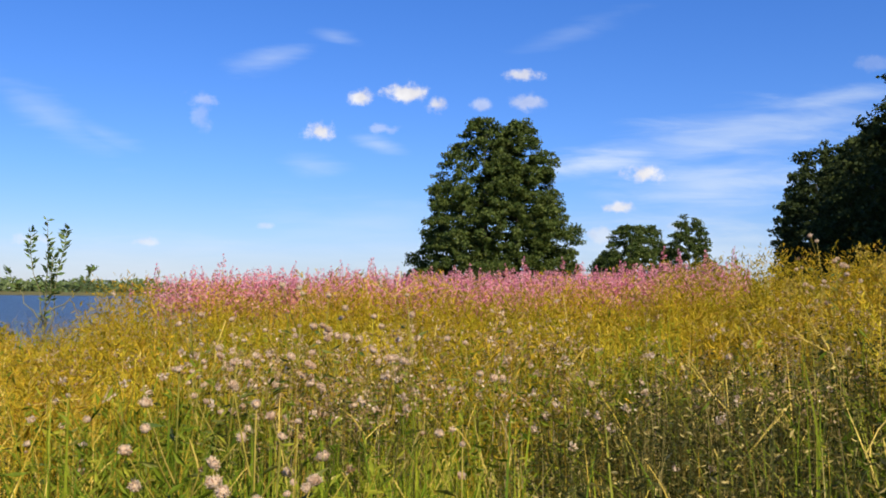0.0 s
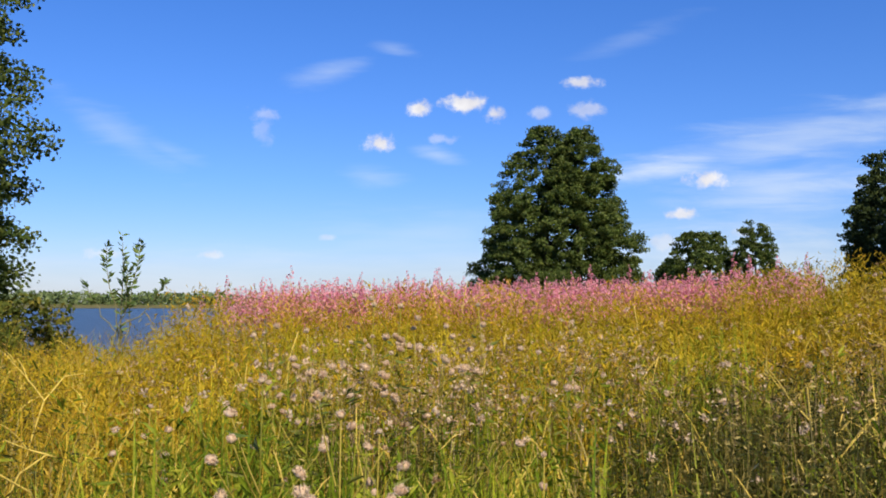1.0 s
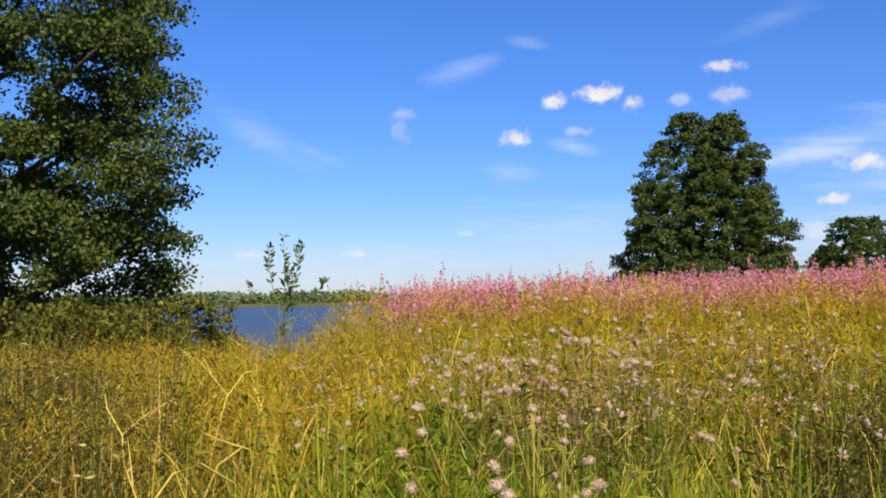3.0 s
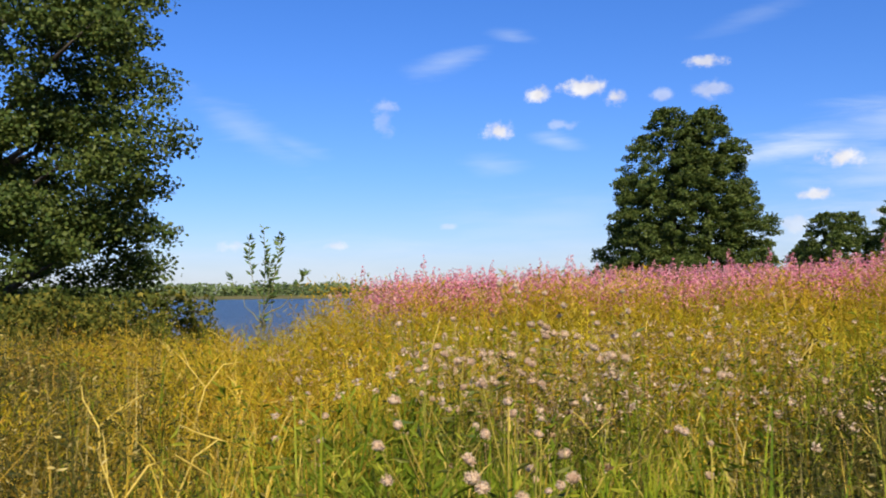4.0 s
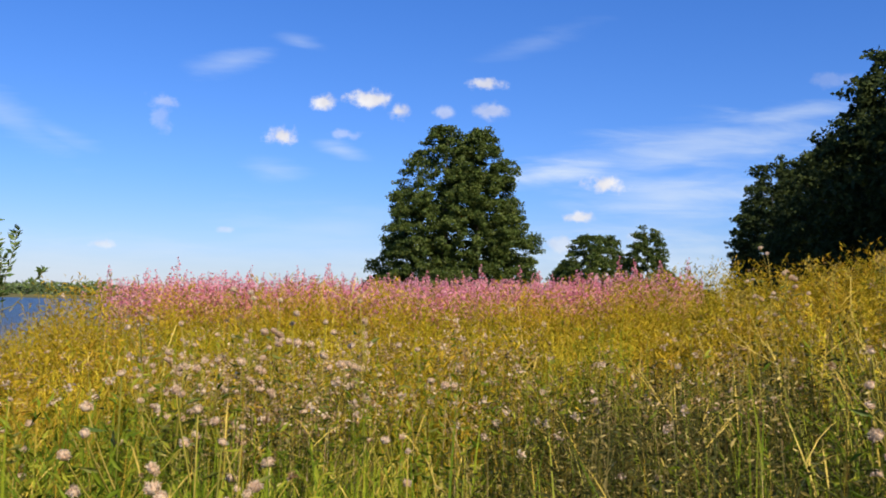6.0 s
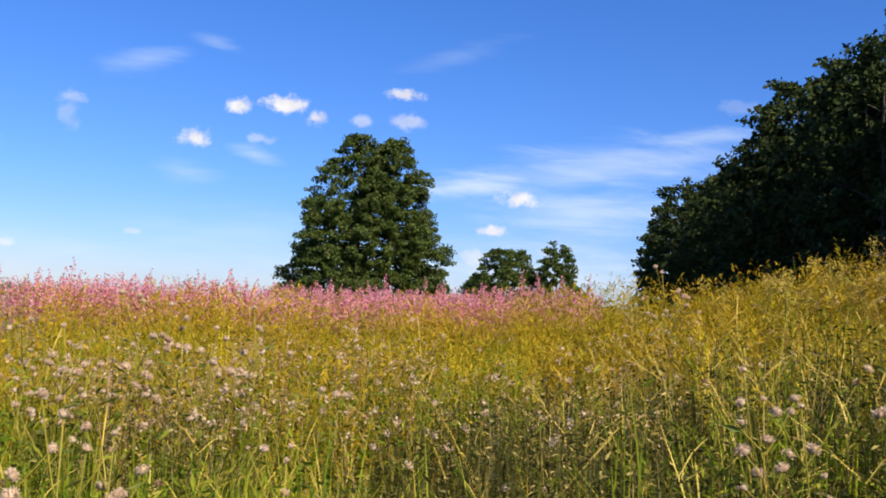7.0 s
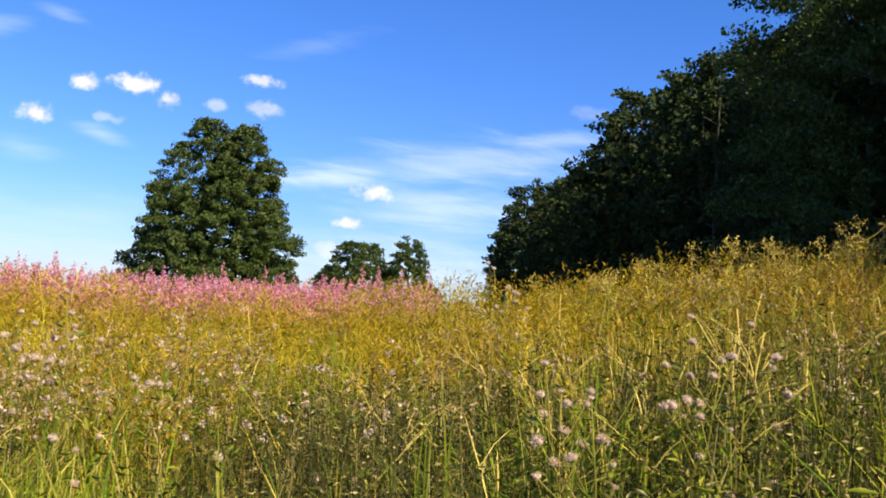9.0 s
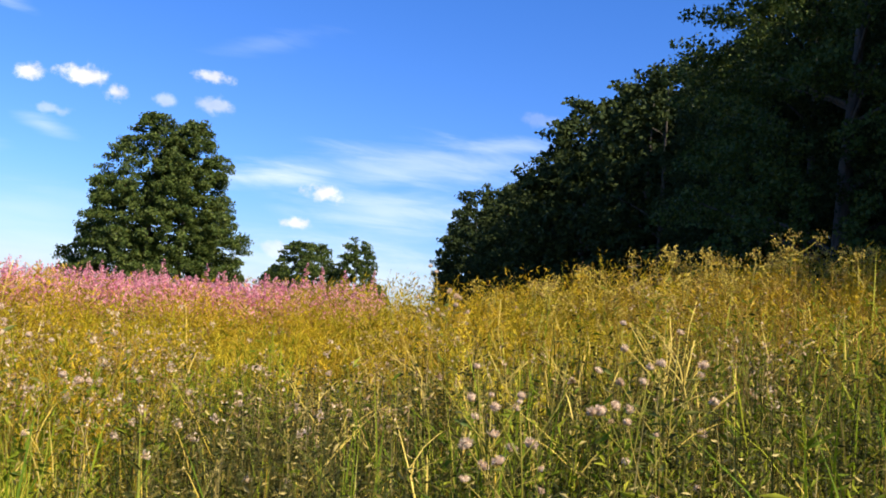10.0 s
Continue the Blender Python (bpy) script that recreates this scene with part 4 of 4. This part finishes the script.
def tansy(seed, tall):
    r = np.random.default_rng(seed)
    t = empty("tansy", 0, 0, 0, "stiff branching tansy with withered yellow-brown flower heads", "tansy", "tansy on the slope")
    top = np.array([r.normal(0, 0.06), r.normal(0, 0.06), tall])
    main = bend((0, 0, -0.05), top, 0, 6)
    lines, ends = [(main, np.linspace(0.006, 0.003, 6))], [top]
    for k in range(6):
        foot = main[0] + (main[-1] - main[0]) * r.uniform(0.5, 0.9)
        a = r.uniform(0, 6.28)
        w = r.uniform(0.08, 0.2)
        end = foot + np.array([math.cos(a) * w, math.sin(a) * w, r.uniform(0.12, 0.26)])
        end[2] = min(end[2], tall + r.uniform(-0.12, 0.05))
        lines.append((bend(foot, end, -0.02, 4), np.linspace(0.0035, 0.002, 4)))
        ends.append(end)
    part("stem", mesh_from("stem", *tubes(lines, 4), STEM), t)
    k = 60
    s = r.uniform(0.2, 0.92, k)
    a = r.uniform(0, 6.28, k)
    tip = np.stack([np.cos(a), np.sin(a), r.uniform(-0.3, 0.7, k)], -1)
    part("foliage", mesh_from("foliage", *leaves(main[0] + (main[-1] - main[0]) * s[:, None] + tip * 0.03, r.uniform(0.035, 0.07, k), 0.3, point=tip), WEED), t, "feathery yellow-green leaves")
    for end in ends:
        head = part("flower_head", CLUSTERS[r.integers(3)], t)
        head.matrix_basis = pose(*end, r.uniform(-20, 20), r.uniform(-20, 20), r.uniform(0, 360))
    return t


tansy_kinds = [tansy(520 + k, h) for k, h in enumerate((1.18, 1.26, 1.10))]
placed = 0
while placed < 135:
    a, q = tr.uniform(16, 52), tr.uniform(6.3, 8.8)
    x, y = at(a, q)
    m = pose(x, y, float(land(x, y)), tr.uniform(-8, 8), tr.uniform(-8, 8), tr.uniform(0, 360)) @ Matrix.Scale(tr.uniform(0.78, 0.98) if tr.random() < 0.8 else tr.uniform(0.99, 1.07), 4)
    if placed < 3:
        tansy_kinds[placed].matrix_basis = m
    else:
        copy_thing(tansy_kinds[tr.randrange(3)], m)
    placed += 1


# ---- bright yellow weeds that stand out of the field ----
def yellow_weed(x, y, seed, tall, wide):
    r = np.random.default_rng(seed)
    t = empty("yellow_weed", x, y, float(land(x, y)), "bright yellow bushy weed with feathery upright stems", "weed", "bright yellow weeds")
    for k in range(13):
        a = r.uniform(0, 6.28)
        out = wide * math.sqrt(r.uniform(0, 1))
        high = tall * r.uniform(0.80, 1.0) * (1 - 0.18 * out / wide)
        end = np.array([math.cos(a) * out, math.sin(a) * out, high])
        line = bend((math.cos(a) * 0.02, math.sin(a) * 0.02, -0.03), end, 0.0, 5)
        line[1:4, :2] *= 0.75
        part("stem", mesh_from("stem", *tubes([(line, np.linspace(0.0045, 0.0015, 5))], 4), BRIGHT), t)
        n = 46
        s = 1 - 0.42 * r.uniform(0, 1, n) ** 1.1
        pos = np.stack([np.interp(s, np.linspace(0, 1, 5), line[:, c]) for c in range(3)], -1)
        spin = r.uniform(0, 6.28, n)
        tip = np.stack([np.cos(spin), np.sin(spin), r.uniform(0.3, 1.8, n)], -1)
        part("foliage", mesh_from("foliage", *leaves(pos + tip * 0.014, r.uniform(0.018, 0.045, n), 0.2, point=tip), BRIGHT), t, "narrow yellow leaves")
    return t


for k, (a, q, tall, wide) in enumerate(((-4.5, 6.0, 1.33, 0.15), (-3.8, 6.1, 1.24, 0.10), (-18.6, 5.0, 1.20, 0.20), (-19.8, 5.1, 1.16, 0.16), (25.2, 4.6, 1.12, 0.16), (28.5, 4.4, 1.08, 0.18), (24.0, 5.6, 1.15, 0.18), (9.6, 6.0, 1.24, 0.12))):
    x, y = at(a, q)
    yellow_weed(x, y, 560 + k, tall, wide)


# ---- bare dry stalks ----
def dry_stalk(x, y, seed, tall, arch, toward, droop=0.0):
    r = np.random.default_rng(seed)
    t = empty("dry_stalk", x, y, float(land(x, y)), "bleached bare stalk with a few forked branches", "dry stalk", "dry stalks")
    d = np.array([math.cos(toward), math.sin(toward), 0])
    s = np.linspace(0, 1, 8)[:, None]
    main = d * (arch * s ** 2) + np.array([0, 0, 1]) * tall * (s - max(droop, 0.35 * arch / tall) * s ** 3)
    main[1:-1] += r.normal(0, 0.012, (6, 3))
    part("stem", mesh_from("stem", *tubes([(main, np.linspace(0.0064, 0.0026, 8))], 5), DRY, smooth=True), t)
    for k in range(r.integers(2, 5) if droop == 0 else 1):
        i = r.integers(4, 7)
        a = r.uniform(0, 6.28)
        w = r.uniform(0.10, 0.24)
        end = main[i] + np.array([math.cos(a) * w, math.sin(a) * w, r.uniform(0.3, 1.1) * w])
        twig = part("branch", mesh_from("branch", *tubes([(bend(main[i], end, r.uniform(-0.01, 0.03), 4), np.linspace(0.0038, 0.0014, 4))], 4), DRY, smooth=True), t)
        a += r.uniform(-1, 1)
        tip = end + np.array([math.cos(a) * 0.07, math.sin(a) * 0.07, r.uniform(0.02, 0.1)])
        mid = (main[i] + end) / 2
        part("twig", mesh_from("twig", *tubes([(bend(mid, tip - (end - mid) * 0.4, 0.01, 4), np.linspace(0.003, 0.0012, 4))], 4), DRY, smooth=True), twig)
    return t


for k, (a, q, tall, arch, toward) in enumerate((
        (-31, 4.4, 0.9, 0.4, 2.4),
        (-3.7, 7.2, 1.25, 0.1, 0.5), (-4.2, 7.3, 1.2, 0.15, 2.6), (-15, 5.2, 1.1, 0.2, 1.0), (31, 4.2, 0.95, 0.1, 2.0), (32, 4.3, 1.0, 0.12, 1.0),
        (30.2, 4.4, 1.05, 0.3, 2.8), (33.4, 4.0, 1.0, 0.12, 0.4), (39.2, 3.6, 1.15, 0.08, 1.2), (17.3, 4.2, 1.0, 0.12, 1.8), (37.5, 4.0, 1.2, 0.15, 1.2), (38.5, 4.3, 1.15, 0.3, 2.7), (36.5, 5.0, 1.2, 0.25, 0.5), (18.5, 3.6, 0.85, 0.2, 2.3), (17.2, 4.0, 1.0, 0.25, 0.9),
        (27, 5.5, 1.2, 0.15, 1.8), (13, 4.6, 0.95, 0.2, 0.3), (24, 4.6, 1.05, 0.2, 2.5), (43, 4.6, 1.1, 0.2, 1.5), (8, 6.0, 1.1, 0.15, 2.2))):
    x, y = at(a, q)
    dry_stalk(x, y, 600 + k, tall + (0.22 if a < 10 else 0.06), arch, toward)
for k, (a, q, tall, arch, toward, droop) in enumerate((
        (-36.0, 3.0, 1.85, 0.42, 0.1, 0.45), (-35.2, 2.7, 1.60, 0.50, 0.3, 0.45), (-32.0, 3.3, 1.75, 0.35, 0.2, 0.42), (-33.0, 4.2, 1.85, 0.40, 2.6, 0.42),
        (-29.5, 4.6, 1.80, 0.35, 0.9, 0.36), (-26.0, 4.8, 1.65, 0.40, 0.2, 0.42))):
    x, y = at(a, q)
    dry_stalk(x, y, 640 + k, tall, arch, toward, droop)

# thin pale stems with a few side twigs
p, rad, side, r = field(1500, 2.6, 7.0, -34, 48, seed=131)
wave = tuft_height(p, 0.9, 61.0)
keep = r.uniform(0, 1, len(p)) < 0.30 + 0.35 * np.clip((side - 22) / 8, 0, 1) + 0.6 * wave
p, rad = p[keep], rad[keep]
k = len(p)
tall = np.clip(0.88 + 0.03 * rad + r.normal(0, 0.10, k), 0.6, 1.2)
lean, bow = r.uniform(0, 6.28, k), np.abs(r.normal(0.28, 0.25, k))
sv, sf = blades(p, tall, r.uniform(0.005, 0.010, k), lean, bow, 0.55)
own = np.repeat(np.arange(k), 4)
s = r.uniform(0.5, 0.95, len(own))
reach = (bow * tall)[own] * (0.45 * s + 0.55 * s * s)
foot = p[own] + np.stack([np.cos(lean[own]) * reach, np.sin(lean[own]) * reach, tall[own] * s * (1 - 0.25 * bow[own] * s)], -1)
tv, tf = blades(foot, r.uniform(0.06, 0.18, len(own)), r.uniform(0.004, 0.006, len(own)), r.uniform(0, 6.28, len(own)), r.uniform(0.4, 1.5, len(own)), 0.3)
v, f = joined((sv, sf), (tv, tf))
add_stuff("pale_stems", v, f, DRY, "thin bleached stems with short side twigs among the weeds", "dry stems")


# ---- the young willow by the bank ----
x, y = at(-23.4, 8.6)
r = np.random.default_rng(80)
w = empty("willow_sapling", x, y, float(land(x, y)), "slender young willow with sparse leafy shoots", "sapling")
TALL = 1.95
for k, (dx, dy, tall) in enumerate(((0.0, 0, TALL), (0.13, 0.1, 1.88), (-0.16, 0.05, 1.84), (0.10, -0.1, 1.62), (-0.36, 0.1, 1.50), (0.36, 0.1, 1.52))):
    if k == 0:
        main = bend((0, 0, -0.05), (dx, dy, tall), 0, 7)
    else:
        foot = np.array([0, 0, 0.75 + 0.08 * k])
        main = bend(foot, (dx, dy, tall), -0.06, 7)
    main[1:-1, :2] += r.normal(0, 0.015, (5, 2))
    shoot = part("trunk" if k == 0 else "shoot", mesh_from("shoot", *tubes([(main, np.linspace(0.013 if k == 0 else 0.007, 0.002, 7))], 5), TWIG, smooth=True), w)
    n = 52 if k < 4 else 26
    s = r.uniform(0.5, 1.0, n) if k == 0 else 1 - (0.5 if k < 4 else 0.3) * r.uniform(0, 1, n) ** 1.6
    pos = np.stack([np.interp(s, np.linspace(0, 1, 7), main[:, c]) for c in range(3)], -1)
    a = r.uniform(0, 6.28, n)
    tip = np.stack([np.cos(a), np.sin(a), r.uniform(0.1, 1.1, n)], -1)
    part("foliage", mesh_from("foliage", *leaves(pos + tip * 0.03, r.uniform(0.05, 0.095, n), 0.36, point=tip), WILLOW_LEAF), shoot, "narrow grey-green leaves")
